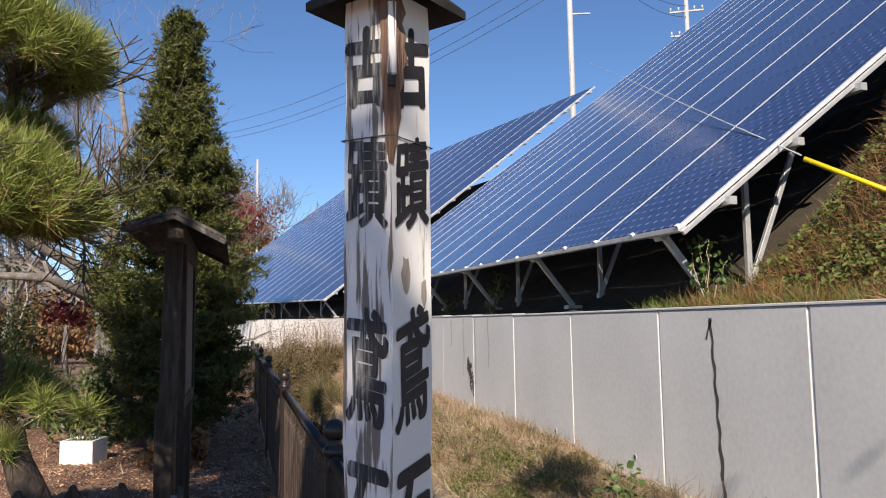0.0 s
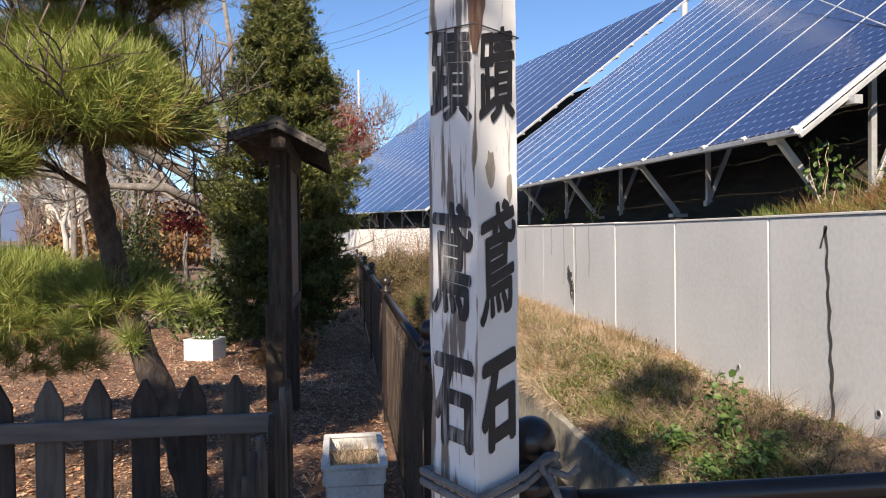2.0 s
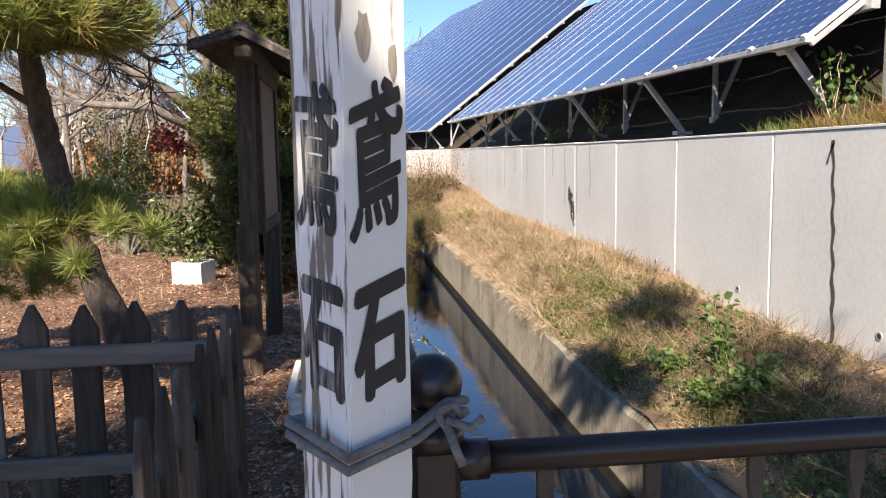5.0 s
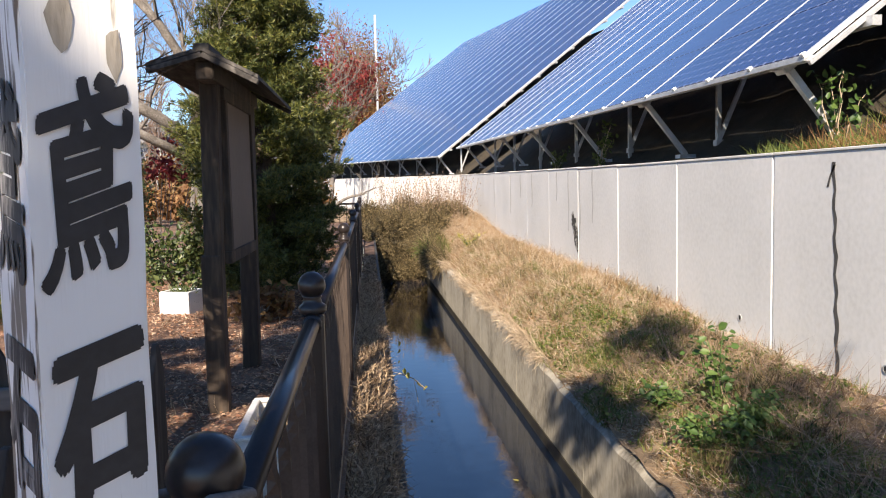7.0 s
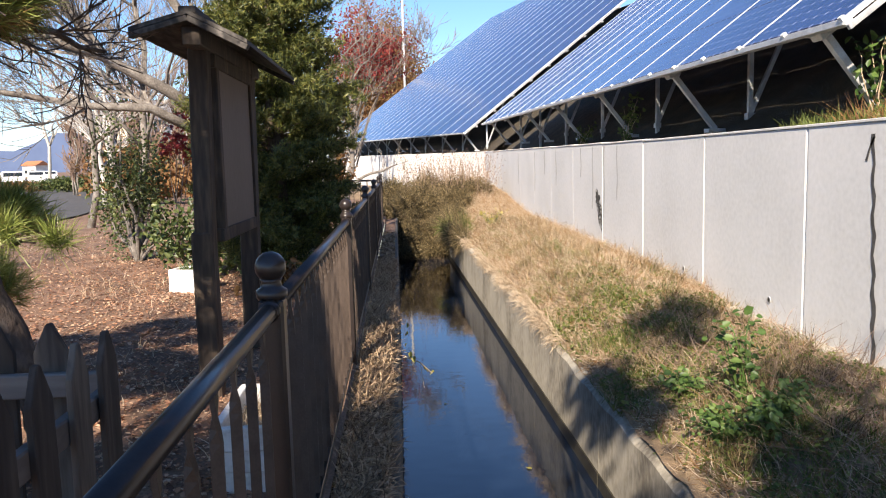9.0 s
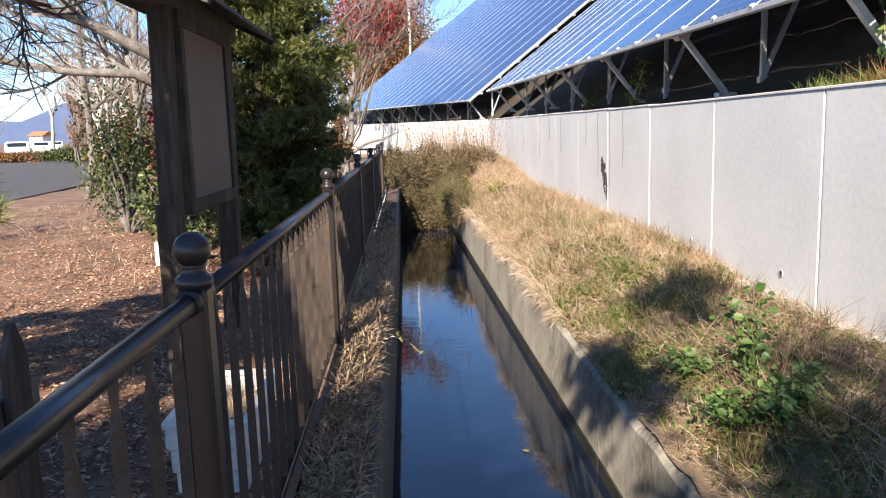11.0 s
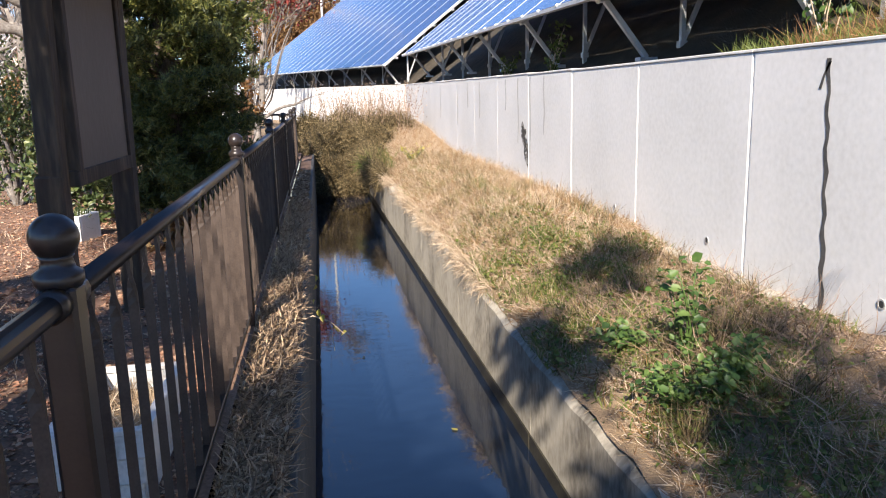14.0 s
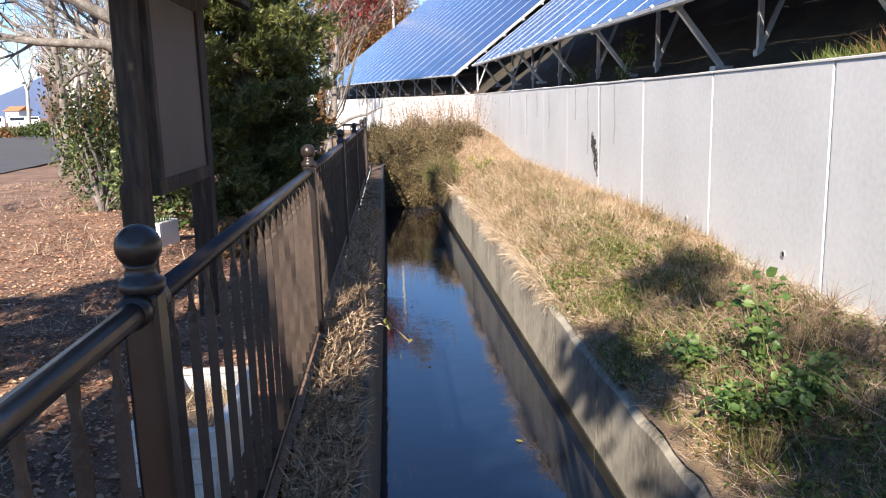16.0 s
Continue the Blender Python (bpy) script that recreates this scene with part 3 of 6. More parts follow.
def streak(points, width, mat, label):
    """A ragged dark run on the wall face, y and z of its line."""
    vs, fs = [], []
    for i, (y, z) in enumerate(points):
        w = width * (0.6 + 0.8 * random.random())
        vs += [(WX - 0.004, y - w / 2, z), (WX - 0.004, y + w / 2, z), (WX + 0.004, y, z)]
    for i in range(len(points) - 1):
        a = i * 3
        fs += [(a, a + 1, a + 4, a + 3), (a + 1, a + 2, a + 5, a + 4), (a + 2, a, a + 3, a + 5)]
    mesh_object("stain", vs, fs, mat, rw)["label"] = label


streak([(5.86 + 0.012 * math.sin(k * 1.7) + 0.022 * (16 - k) / 16 - 0.06 * k / 24, 1.52 - 0.068 * k) for k in range(24)], 0.035, M_STREAK, "dark ragged crack stain running down the wall")
streak([(5.87, 1.5), (5.92, 1.42), (5.95, 1.34)], 0.03, M_STREAK, "dark branching stain")
for yc, zc, ry, rz_, m in ((12.98, 0.78, 0.09, 0.1, 60), (12.9, 0.58, 0.06, 0.14, 50), (12.76, 0.45, 0.03, 0.12, 26)):
    q = np.stack([np.full(m, WX - 0.006), np.random.normal(yc, ry * 0.6, m), np.random.normal(zc, rz_ * 0.6, m)], 1)
    leaves("dried_plant", q, 0.035, M_STREAK, rw, normals=np.tile((-4.0, 0, 0), (m, 1)), long=2.2, curl=0.1)["label"] = "dark dried plant clinging to the wall"
M_FAINT = material("grey_water_run", [(0.36, 0.355, 0.34), (0.47, 0.465, 0.45)], 3, 30, 0.9, bump=0.1)
for y0, hgt in ((11.9, 0.8), (12.6, 1.1), (13.3, 1.0), (14.1, 0.5), (16.2, 0.7), (17.4, 0.5), (18.6, 0.9), (21, 0.8)):
    streak([(y0 + 0.02 * math.sin(k), 1.58 - hgt * k / 8) for k in range(9)], 0.05, M_FAINT, "faint grey water run")


# ---- solar arrays ----
SLOPE = radians(37.0)
PW, PH = 1.7, 1.03


def solar_array(name, origin, along, cols, rows, parts_rows, rise, label):
    """Lower near corner, unit direction along the lower edge, columns and rows; rise: slope of the lower edge."""
    e = empty(name, label, "solar array", origin, "solar arrays on the hillside")
    a = Vector((along[0], along[1], rise)).normalized()
    h = Vector((along[1], -along[0], 0)).normalized()
    u = (h * math.cos(SLOPE) + Vector((0, 0, math.sin(SLOPE)))).normalized()
    nrm = u.cross(a).normalized()
    if nrm.z < 0:
        nrm = -nrm
    rot = Matrix((a, u, a.cross(u))).transposed().to_4x4()
    up = 1 if a.cross(u).z > 0 else -1

    def at(s, t, k=0.0):
        return rot @ Vector((s, t, k * up))

    glass = box(PW - 0.05, PH - 0.014, 0.034, None, 0.003)
    first = None
    rest = []
    for c in range(cols):
        for r in range(rows):
            p = at((c + 0.5) * PW, (r + 0.5) * PH)
            m = Matrix.Translation(p) @ rot
            if r < parts_rows:
                if first is None:
                    first = part("solar_panel", glass, M_CELLS, e)
                    first.matrix_basis = m
                else:
                    repeat(first, m, e)
            else:
                rest.append(m)
    if rest:
        vs, fs = [], []
        q = [(-0.5, -0.5), (0.5, -0.5), (0.5, 0.5), (-0.5, 0.5)]
        for m in rest:
            o = len(vs)
            for z in (-0.017, 0.017):
                vs += [m @ Vector((x * (PW - 0.05), y * (PH - 0.014), z)) for x, y in q]
            fs += [(o, o + 1, o + 2, o + 3), (o + 4, o + 5, o + 6, o + 7)] + [(o + i, o + (i + 1) % 4, o + 4 + (i + 1) % 4, o + 4 + i) for i in range(4)]
        tagged(mesh_object("upper_panel_field", vs, fs, M_CELLS, e), kind="stuff")
    L, W = rows * PH, cols * PW
    for c in range(cols + 1):
        s = min(max(c * PW, 0.015), W - 0.015)
        bm = beam(at(s, -0.01, 0.002), at(s, L, 0.002), 0.04, 0.042)
        part("column_rail", bm, M_ALU, e, "pale aluminium rail between panel columns")
    part("lower_edge_rail", beam(at(-0.02, -0.02, -0.02), at(W + 0.02, -0.02, -0.02), 0.05, 0.09, 0.004), M_GALV, e, "galvanised edge rail")
    if rise > 0.01:
        part("side_rail", beam(at(-0.03, -0.05, -0.05), at(-0.03, L, -0.05), 0.045, 0.04, 0.004), M_GALV, e, "pale side rail")
    for r in range(rows):
        part("purlin_end", beam(at(-0.13, r * PH + 0.55, -0.1), at(0.5, r * PH + 0.55, -0.1), 0.08, 0.08), M_GALV, e)
    clip_bm = box(0.05, 0.04, 0.05, None, 0.004)
    clip = None
    for c in range(cols * 2 + 1):
        m = Matrix.Translation(at(min(c * PW / 2, W - 0.02), -0.035, 0.02)) @ rot
        if clip is None:
            clip = part("edge_clip", clip_bm, M_JOINT, e)
            clip.matrix_basis = m
        else:
            repeat(clip, m, e)
    # frames under the lower edge every two columns
    c = 0.35
    while c * PW < W:
        s = c * PW
        top = at(s, 0.12, -0.12)
        foot = top + h * 0.56 + Vector((0, 0, -0.72 - top.z + rise * s * 0.62))
        foot.z = top.z - 0.70
        part("raker", beam(top, foot, 0.065, 0.065, 0.004), M_GALV, e, "slanting galvanised strut")
        part("base_plate", box(0.22, 0.16, 0.05, Matrix.Translation(foot + Vector((0, 0, -0.02)))), M_GALV, e)
        part("bracket", box(0.16, 0.2, 0.1, Matrix.Translation(top + Vector((0, 0, 0.03))) @ rot, 0.01), M_GALV, e)
        part("end_cap", box(0.07, 0.07, 0.07, Matrix.Translation(top - h * 0.13 + Vector((0, 0, 0.0))), 0.01), M_JOINT, e, "white end cap")
        b = top + h * 1.02
        dz = 1.02 * math.tan(SLOPE)
        b.z = top.z - 0.55
        part("post", beam(b + Vector((0, 0, -0.75)), b + Vector((0, 0, 0.55 + dz)), 0.06, 0.06, 0.004), M_GALV, e, "upright galvanised post")
        part("sleeve", box(0.1, 0.1, 0.08, Matrix.Translation(b)), M_GALV, e)
        tip = b + h * 0.82
        tip.z = top.z + 1.84 * math.tan(SLOPE) - 0.02
        part("brace", beam(b + Vector((0, 0, 0.02)), tip, 0.055, 0.05, 0.004), M_GALV, e, "slanting galvanised brace")
        c += 2
    return e


solar_array("solar_array", (3.76, 6.6, 2.40), (-0.012, 1.0), 13, 24, 18, 0.0150, "tilted rows of blue solar panels on galvanised frames")
solar_array("solar_array", A2[0], A2[1], 22, 18, 13, 0.017, "second tilted field of blue solar panels beyond the bend")


# ---- canal fence ----
def twisted_bar(z0, z1):
    """A flat bar with a quarter twist below the rail."""
    vs, fs = [], []
    zs = [z0, z1 - 0.13, z1 - 0.105, z1 - 0.08, z1 - 0.055, z1 - 0.03, z1]
    for z in zs:
        t = radians(98) * (1 - float(smooth(z1 - 0.13, z1 - 0.03, z)))
        c, s = math.cos(t), math.sin(t)
        for x, y in ((-0.0118, -0.005), (0.0118, -0.005), (0.0118, 0.005), (-0.0118, 0.005)):
            vs.append((x * c - y * s, x * s + y * c, z))
    for i in range(len(zs) - 1):
        for k in range(4):
            fs.append((i * 4 + k, i * 4 + (k + 1) % 4, i * 4 + 4 + (k + 1) % 4, i * 4 + 4 + k))
    fs += [(3, 2, 1, 0), tuple(len(zs) * 4 - 4 + k for k in range(4))]
    return vs, fs


bar_v, bar_f = twisted_bar(0.14, 1.015)


def fence_post(parent, x, y):
    p = part("fence_post", box(0.066, 0.066, 1.03, pose(x, y, 0.545), 0.008), M_RAIL, parent, "square brown steel post")
    nk = lathe([(0.036, 0.0), (0.042, 0.01), (0.042, 0.026), (0.03, 0.034), (0.026, 0.05), (0.03, 0.056)], 16)
    bmesh.ops.transform(nk, verts=nk.verts[:], matrix=pose(x, y, 1.055))
    part("neck", nk, M_RAIL, p, smooth=True)
    bb = bmesh.new()
    bmesh.ops.create_uvsphere(bb, u_segments=20, v_segments=12, radius=0.0415, matrix=pose(x, y, 1.143))
    part("ball", bb, M_RAIL, p, "round brown ball finial", smooth=True)
    return p


def fence_run(name, a, b, label, gap=0.153, post_at_end=True, first_post=True):
    a, b = Vector((*a, 0)), Vector((*b, 0))
    e = empty(name, label, "fence", a, "canal fence sections")
    e.location = (0, 0, 0)
    d = (b - a).normalized()
    L = (b - a).length
    up = Vector((0, 0, 1))
    rail = tubes("top_rail", [([a + d * 0.03 + up * 1.032, b - d * 0.03 + up * 1.032], 0.023)], M_RAIL, e, 14)
    for p in (a + d * 0.05, b - d * 0.05):
        tubes("collar", [([p - d * 0.02 + up * 1.032, p + d * 0.025 + up * 1.032], 0.029)], M_RAIL, rail, 14)
    part("bottom_rail", beam(a + up * 0.145, b + up * 0.145, 0.03, 0.03, 0.003), M_RAIL, e)
    rz = math.degrees(math.atan2(d.y, d.x))
    n = int(round((L - 0.1) / gap))
    first = None
    for k in range(1, n):
        p = a + d * (L * k / n)
        if first is None:
            first = mesh_object("baluster", bar_v, bar_f, M_BAR, e)
            first.matrix_basis = pose(p.x, p.y, 0, 0, 0, rz)
        else:
            repeat(first, pose(p.x, p.y, 0, 0, 0, rz + random.uniform(-4, 4)), e)
    if first_post:
        fence_post(e, a.x, a.y)
    if post_at_end:
        fence_post(e, b.x, b.y)
    return e


SEC = "dark brown steel railing section with twisted bars beside the canal"
fence_run("canal_fence", (0, 1.42), (0, 2.93), SEC, post_at_end=True)
for y0 in (2.93, 5.97, 9.0, 12.0):
    fence_run("canal_fence", (0, y0), (0, y0 + 3.02), SEC, first_post=False)
fence_run("canal_fence", (0, 15.02), (-0.03, 18.0), SEC, first_post=False)
fence_run("canal_fence", (-0.03, 18.0), (-2.8, 18.9), "dark steel railing section turning away from the canal end", first_post=False)
fence_run("canal_fence", (0, 1.42), (3.3, 1.42), "dark brown steel railing across the canal bridge", gap=0.155, first_post=False)


# ---- sign post ----
def glyph(ch):
    """The outline of one character, fitted to a unit square."""
    cu = bpy.data.curves.new("glyph", "FONT")
    cu.body, cu.size, cu.resolution_u = ch, 1.0, 3
    ob = bpy.data.objects.new("glyph", cu)
    scene.collection.objects.link(ob)
    bpy.context.view_layer.update()
    me = ob.evaluated_get(bpy.context.evaluated_depsgraph_get()).to_mesh()
    vs = np.array([v.co[:] for v in me.vertices])
    fs = [tuple(p.vertices) for p in me.polygons]
    ob.to_mesh_clear()
    bpy.data.objects.remove(ob)
    bpy.data.curves.remove(cu)
    lo, hi = vs.min(0), vs.max(0)
    vs[:, :2] = (vs[:, :2] - lo[:2]) / (hi[:2] - lo[:2]) - 0.5
    return vs, fs


def sign_post():
    s, cx, cy = 0.099, -0.111, 1.365
    e = empty("sign_post", "square flaking white wooden post with black brush writing by the railing", "sign post", (cx, cy, GZ))
    e.matrix_basis = pose(cx, cy, GZ, 0.0, 0.5, 39.0)
    bm = bmesh.new()
    rings = []
    zs = np.linspace(0, 1.96, 40)
    for z in zs:
        ring = []
        for i, (x, y) in enumerate(((-1, -1), (1, -1), (1, 1), (-1, 1))):
            ring.append(bm.verts.new((x * s / 2 + random.uniform(-0.0008, 0.0008), y * s / 2 + random.uniform(-0.0008, 0.0008), z)))
        rings.append(ring)
    for a, b in zip(rings, rings[1:]):
        for k in range(4):
            bm.faces.new((a[k], a[(k + 1) % 4], b[(k + 1) % 4], b[k]))
    bm.faces.new(rings[0][::-1])
    bm.faces.new(rings[-1])
    vertical = [ed for ed in bm.edges if abs(ed.verts[0].co.z - ed.verts[1].co.z) > 0.01]
    bmesh.ops.bevel(bm, geom=vertical, offset=0.0035, segments=2, affect="EDGES")
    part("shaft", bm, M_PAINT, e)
    # rows: character, bottom and top height
    rows = (("古", 1.862, 1.985), ("蹟", 1.667, 1.806), ("鳶", 1.365, 1.537), ("石", 1.165, 1.297))
    for face in ("left", "right"):
        for ch, z0, z1 in rows:
            vs, fs = glyph(ch)
            w = 0.08
            bold = 0.06 if ch in "古石" else 0.03
            n = len(vs)
            shifts = [(0, 0)] + [(bold * math.cos(a), bold * 0.8 * math.sin(a)) for a in np.linspace(0, 2 * math.pi, 9)[:-1]]
            out, faces = [], []
            for k, (sx, sy) in enumerate(shifts):
                lift = 0.0010 + 0.00012 * k
                for x, y, _ in vs:
                    x, y = x + sx, y + sy
                    px, pz = x * w * (1.0 + 0.05 * math.sin(9 * y)), (y + 0.16 * x * (1 if face == "right" else -0.5) + 0.5) * (z1 - z0) + z0 - GZ
                    # left face looks along -x of the shaft, right face along -y
                    out.append((-(s / 2 + lift), -px, pz) if face == "left" else (px, -(s / 2 + lift), pz))
                faces += [tuple(i + n * k for i in fc) for fc in fs]
            mesh_object("character", out, faces, M_INK if face == "right" else M_INKWORN, e)["label"] = "black brush-painted character"
    # rotted hollow at the top of the near corner
    vs, fs = [], []
    for k in range(15):
        z = 1.95 - 0.27 * k / 14
        w1 = (0.034 * (1 - (k / 14) ** 2) + 0.003) * random.uniform(0.6, 1.25)
        w2 = (0.02 * (1 - (k / 14) ** 2) + 0.003) * random.uniform(0.8, 1.2)
        o = 0.0025
        vs += [(-s / 2 - o, -s / 2 + w2, z), (-s / 2 - o, -s / 2 + w2 * 0.4, z), (-s / 2 - o, -s / 2 - o, z), (-s / 2 + w1 * 0.5, -s / 2 - o - 0.001, z), (-s / 2 + w1, -s / 2 - o, z)]
    for k in range(14):
        for i in range(4):
            fs.append((k * 5 + i, k * 5 + i + 1, k * 5 + i + 6, k * 5 + i + 5))
    mesh_object("rotted_corner", vs, fs, M_ROT, e)["label"] = "brown rotted wood at the corner"
    part("split_block", box(0.02, 0.014, 0.12, pose(-s / 2 + 0.004, -s / 2 + 0.002, 1.88, 0, 0, 45), 0.003), M_PAINT, e, "white wooden plug in the split")
    # Solid black block painted in place of the slot's shaded hollow.
    part("dark_slot", box(0.022, 0.012, 0.016, pose(-s / 2 + 0.002, -s / 2 + 0.001, 1.81, 0, 0, 45)), M_TYRE_HOLLOW, e)
    for x, z, w, h in ((-0.016, 1.592, 0.012, 0.03), (0.03, 1.565, 0.008, 0.024)):
        vs = [(x, -s / 2 - 0.0016, z - GZ)] + [(x + w * math.cos(t) * random.uniform(0.7, 1.2), -s / 2 - 0.001, z - GZ + h * math.sin(t) * random.uniform(0.75, 1.2)) for t in np.linspace(0, 2 * math.pi, 13)[:-1]]
        mesh_object("knot", vs, [(0, i, i % 12 + 1) for i in range(1, 13)], M_KNOT, e)["label"] = "bare grey wood knot"
    r = s / 2 + 0.0025
    tubes("wire", [([(-r, -r, 1.725), (r, -r, 1.722), (r, r, 1.728), (-r, r, 1.73), (-r, -r, 1.725)], 0.0012)], M_CABLE, e, 5)
    # gabled cap
    cap = bmesh.new()
    hw = 0.094
    for z0, z1, t in ((1.945, 2.04, 0.014),):
        low = [cap.verts.new(p) for p in ((-hw, -hw, z0), (hw, -hw, z0), (hw, hw, z0), (-hw, hw, z0))]
        low2 = [cap.verts.new(p) for p in ((-hw, -hw, z0 + t), (hw, -hw, z0 + t), (hw, hw, z0 + t), (-hw, hw, z0 + t))]
        apex, inner = cap.verts.new((0, 0, z1 + t)), cap.verts.new((0, 0, z1))
        for k in range(4):
            k2 = (k + 1) % 4
            cap.faces.new((low[k], low[k2], low2[k2], low2[k]))
            cap.faces.new((low2[k], low2[k2], apex))
            cap.faces.new((low[k2], low[k], inner))
    part("cap", cap, M_CAPWOOD, e, "dark wooden hipped cap")
    return e


sign_post()
rope = empty("rope", "grey rope tying the sign post to the railing post", "rope", (-0.05, 1.38, 1.05))
rope.location = (0, 0, 0)
for dz, k in ((0.0, 1.0), (0.016, 1.02)):
    pts = [(-0.19, 1.36, 1.105), (-0.115, 1.283, 1.082), (-0.03, 1.35, 1.09), (0.015, 1.372, 1.115), (0.045, 1.42, 1.1), (0.0, 1.47, 1.09), (-0.11, 1.445, 1.09), (-0.19, 1.36, 1.105)]
    tubes("strand", [([(x, y, z + dz) for x, y, z in pts], 0.0065)], M_ROPE, rope, 8)
tubes("knot", [([(0.0, 1.36, 1.12), (0.02, 1.352, 1.135), (0.03, 1.36, 1.115), (0.012, 1.35, 1.1), (0.0, 1.36, 1.12)], 0.007), ([(0.01, 1.35, 1.115), (0.04, 1.34, 1.105), (0.055, 1.335, 1.12)], 0.006),
               ([(0.01, 1.35, 1.11), (0.02, 1.335, 1.08), (0.028, 1.33, 1.06)], 0.006)], M_ROPE, rope, 8)


# ---- picket fence ----
def picket_bm():
    w, t, z0, z1, z2 = 0.105, 0.02, 0.02, 0.775, 0.865
    bm = bmesh.new()
    out = [(-w / 2, z0), (w / 2, z0), (w / 2, z1), (0.008, z2), (-0.008, z2), (-w / 2, z1)]
    fr = [bm.verts.new((x, -t / 2, z)) for x, z in out]
    bk = [bm.verts.new((x, t / 2, z)) for x, z in out]
    bm.faces.new(fr)
    bm.faces.new(bk[::-1])
    for k in range(6):
        bm.faces.new((fr[k], bk[k], bk[(k + 1) % 6], fr[(k + 1) % 6]))
    bmesh.ops.bevel(bm, geom=bm.edges[:], offset=0.003, segments=1, affect="EDGES")
    return bm


def picket_fence(label, places, rz, rails):
    e = empty("picket_fence", label, "fence", (0, 0, 0), "picket fences")
    first = None
    for x, y in places:
        m = pose(x, y, GZ + random.uniform(-0.012, 0.008), random.uniform(-1, 1), random.uniform(-1.3, 1.3), rz + random.uniform(-3, 3))
        if first is None:
            first = part("picket", picket_bm(), M_PICKET, e)
            first.matrix_basis = m
        else:
            repeat(first, m, e)
    for p, q in rails:
        part("rail", beam(p, q, 0.075, 0.035, 0.005), M_PICKETRAIL, e, "horizontal grey rail")
    return e


picket_fence("weathered grey wooden picket fence with pointed pickets", [(-0.745 - 0.176 * k, 3.285) for k in range(14)], 0,
             [((-3.2, 3.25, 0.757), (-0.56, 3.25, 0.757)), ((-3.2, 3.25, 0.345), (-0.62, 3.25, 0.345))])
picket_fence("weathered dark wooden picket fence return beside the path", [(-0.535, 3.15 - 0.2 * k) for k in range(7)], 90,
             [((-0.565, 3.3, 0.72), (-0.565, 1.85, 0.72)), ((-0.565, 3.3, 0.33), (-0.565, 1.85, 0.33))])


# ---- notice board ----
def notice_board():
    e = empty("notice_board", "dark timber notice board with small gabled roof and blank panel", "notice board", (-0.76, 6.0, GZ))
    e.location = (0, 0, 0)
    part("leg", beam((-0.775, 5.3, 0.03), (-0.73, 5.3, 2.12), 0.104, 0.104, 0.008), M_LEG, e, "thick dark timber leg")
    part("leg", beam((-0.755, 6.52, 0.03), (-0.72, 6.52, 2.1), 0.125, 0.125, 0.008), M_LEG, e, "thick dark timber leg")
    part("leg_sleeve", box(0.122, 0.122, 1.0, pose(-0.765, 5.3, 0.55), 0.012), M_LEG, e, "wider scarfed foot of the leg")
    part("panel", box(0.03, 1.04, 0.94, pose(-0.69, 5.91, 1.52)), M_BOARD, e, "blank brown painted board")
    for z in (1.02, 2.01):
        part("frame_bar", box(0.055, 1.1, 0.075, pose(-0.688, 5.91, z), 0.004), M_LEG, e)
    for y in (5.41, 6.41):
        part("frame_bar", box(0.058, 0.06, 0.92, pose(-0.687, y, 1.515), 0.004), M_LEG, e)
    part("ridge_beam", box(0.1, 1.7, 0.1, pose(-0.71, 5.91, 2.1), 0.006), M_LEG, e)
    for sgn, zl in ((-1, 2.115), (1, 2.045)):
        eave, ridge = Vector((-0.71 + 0.3 * sgn, 0, zl)), Vector((-0.71, 0, 2.2))
        vs = []
        for dz in (0, 0.022):
            for q in (eave, ridge):
                for y in (5.0, 6.82):
                    vs.append((q.x, y, q.z + dz))
        mesh_object("roof_slab", vs, [(0, 1, 3, 2), (4, 6, 7, 5), (0, 4, 5, 1), (2, 3, 7, 6), (0, 2, 6, 4), (1, 5, 7, 3)], M_ROOFW, e)["label"] = "weathered sloping roof board"
        for y in (5.02, 6.8):
            part("barge_board", beam((eave.x, y, eave.z - 0.02), (ridge.x, y, ridge.z - 0.02), 0.03, 0.05, 0.003), M_ROOFW, e, "sun-bleached barge board")
    part("ridge_cap", box(0.09, 1.8, 0.04, pose(-0.71, 5.91, 2.222), 0.006), M_ROOFW, e)
    return e


notice_board()


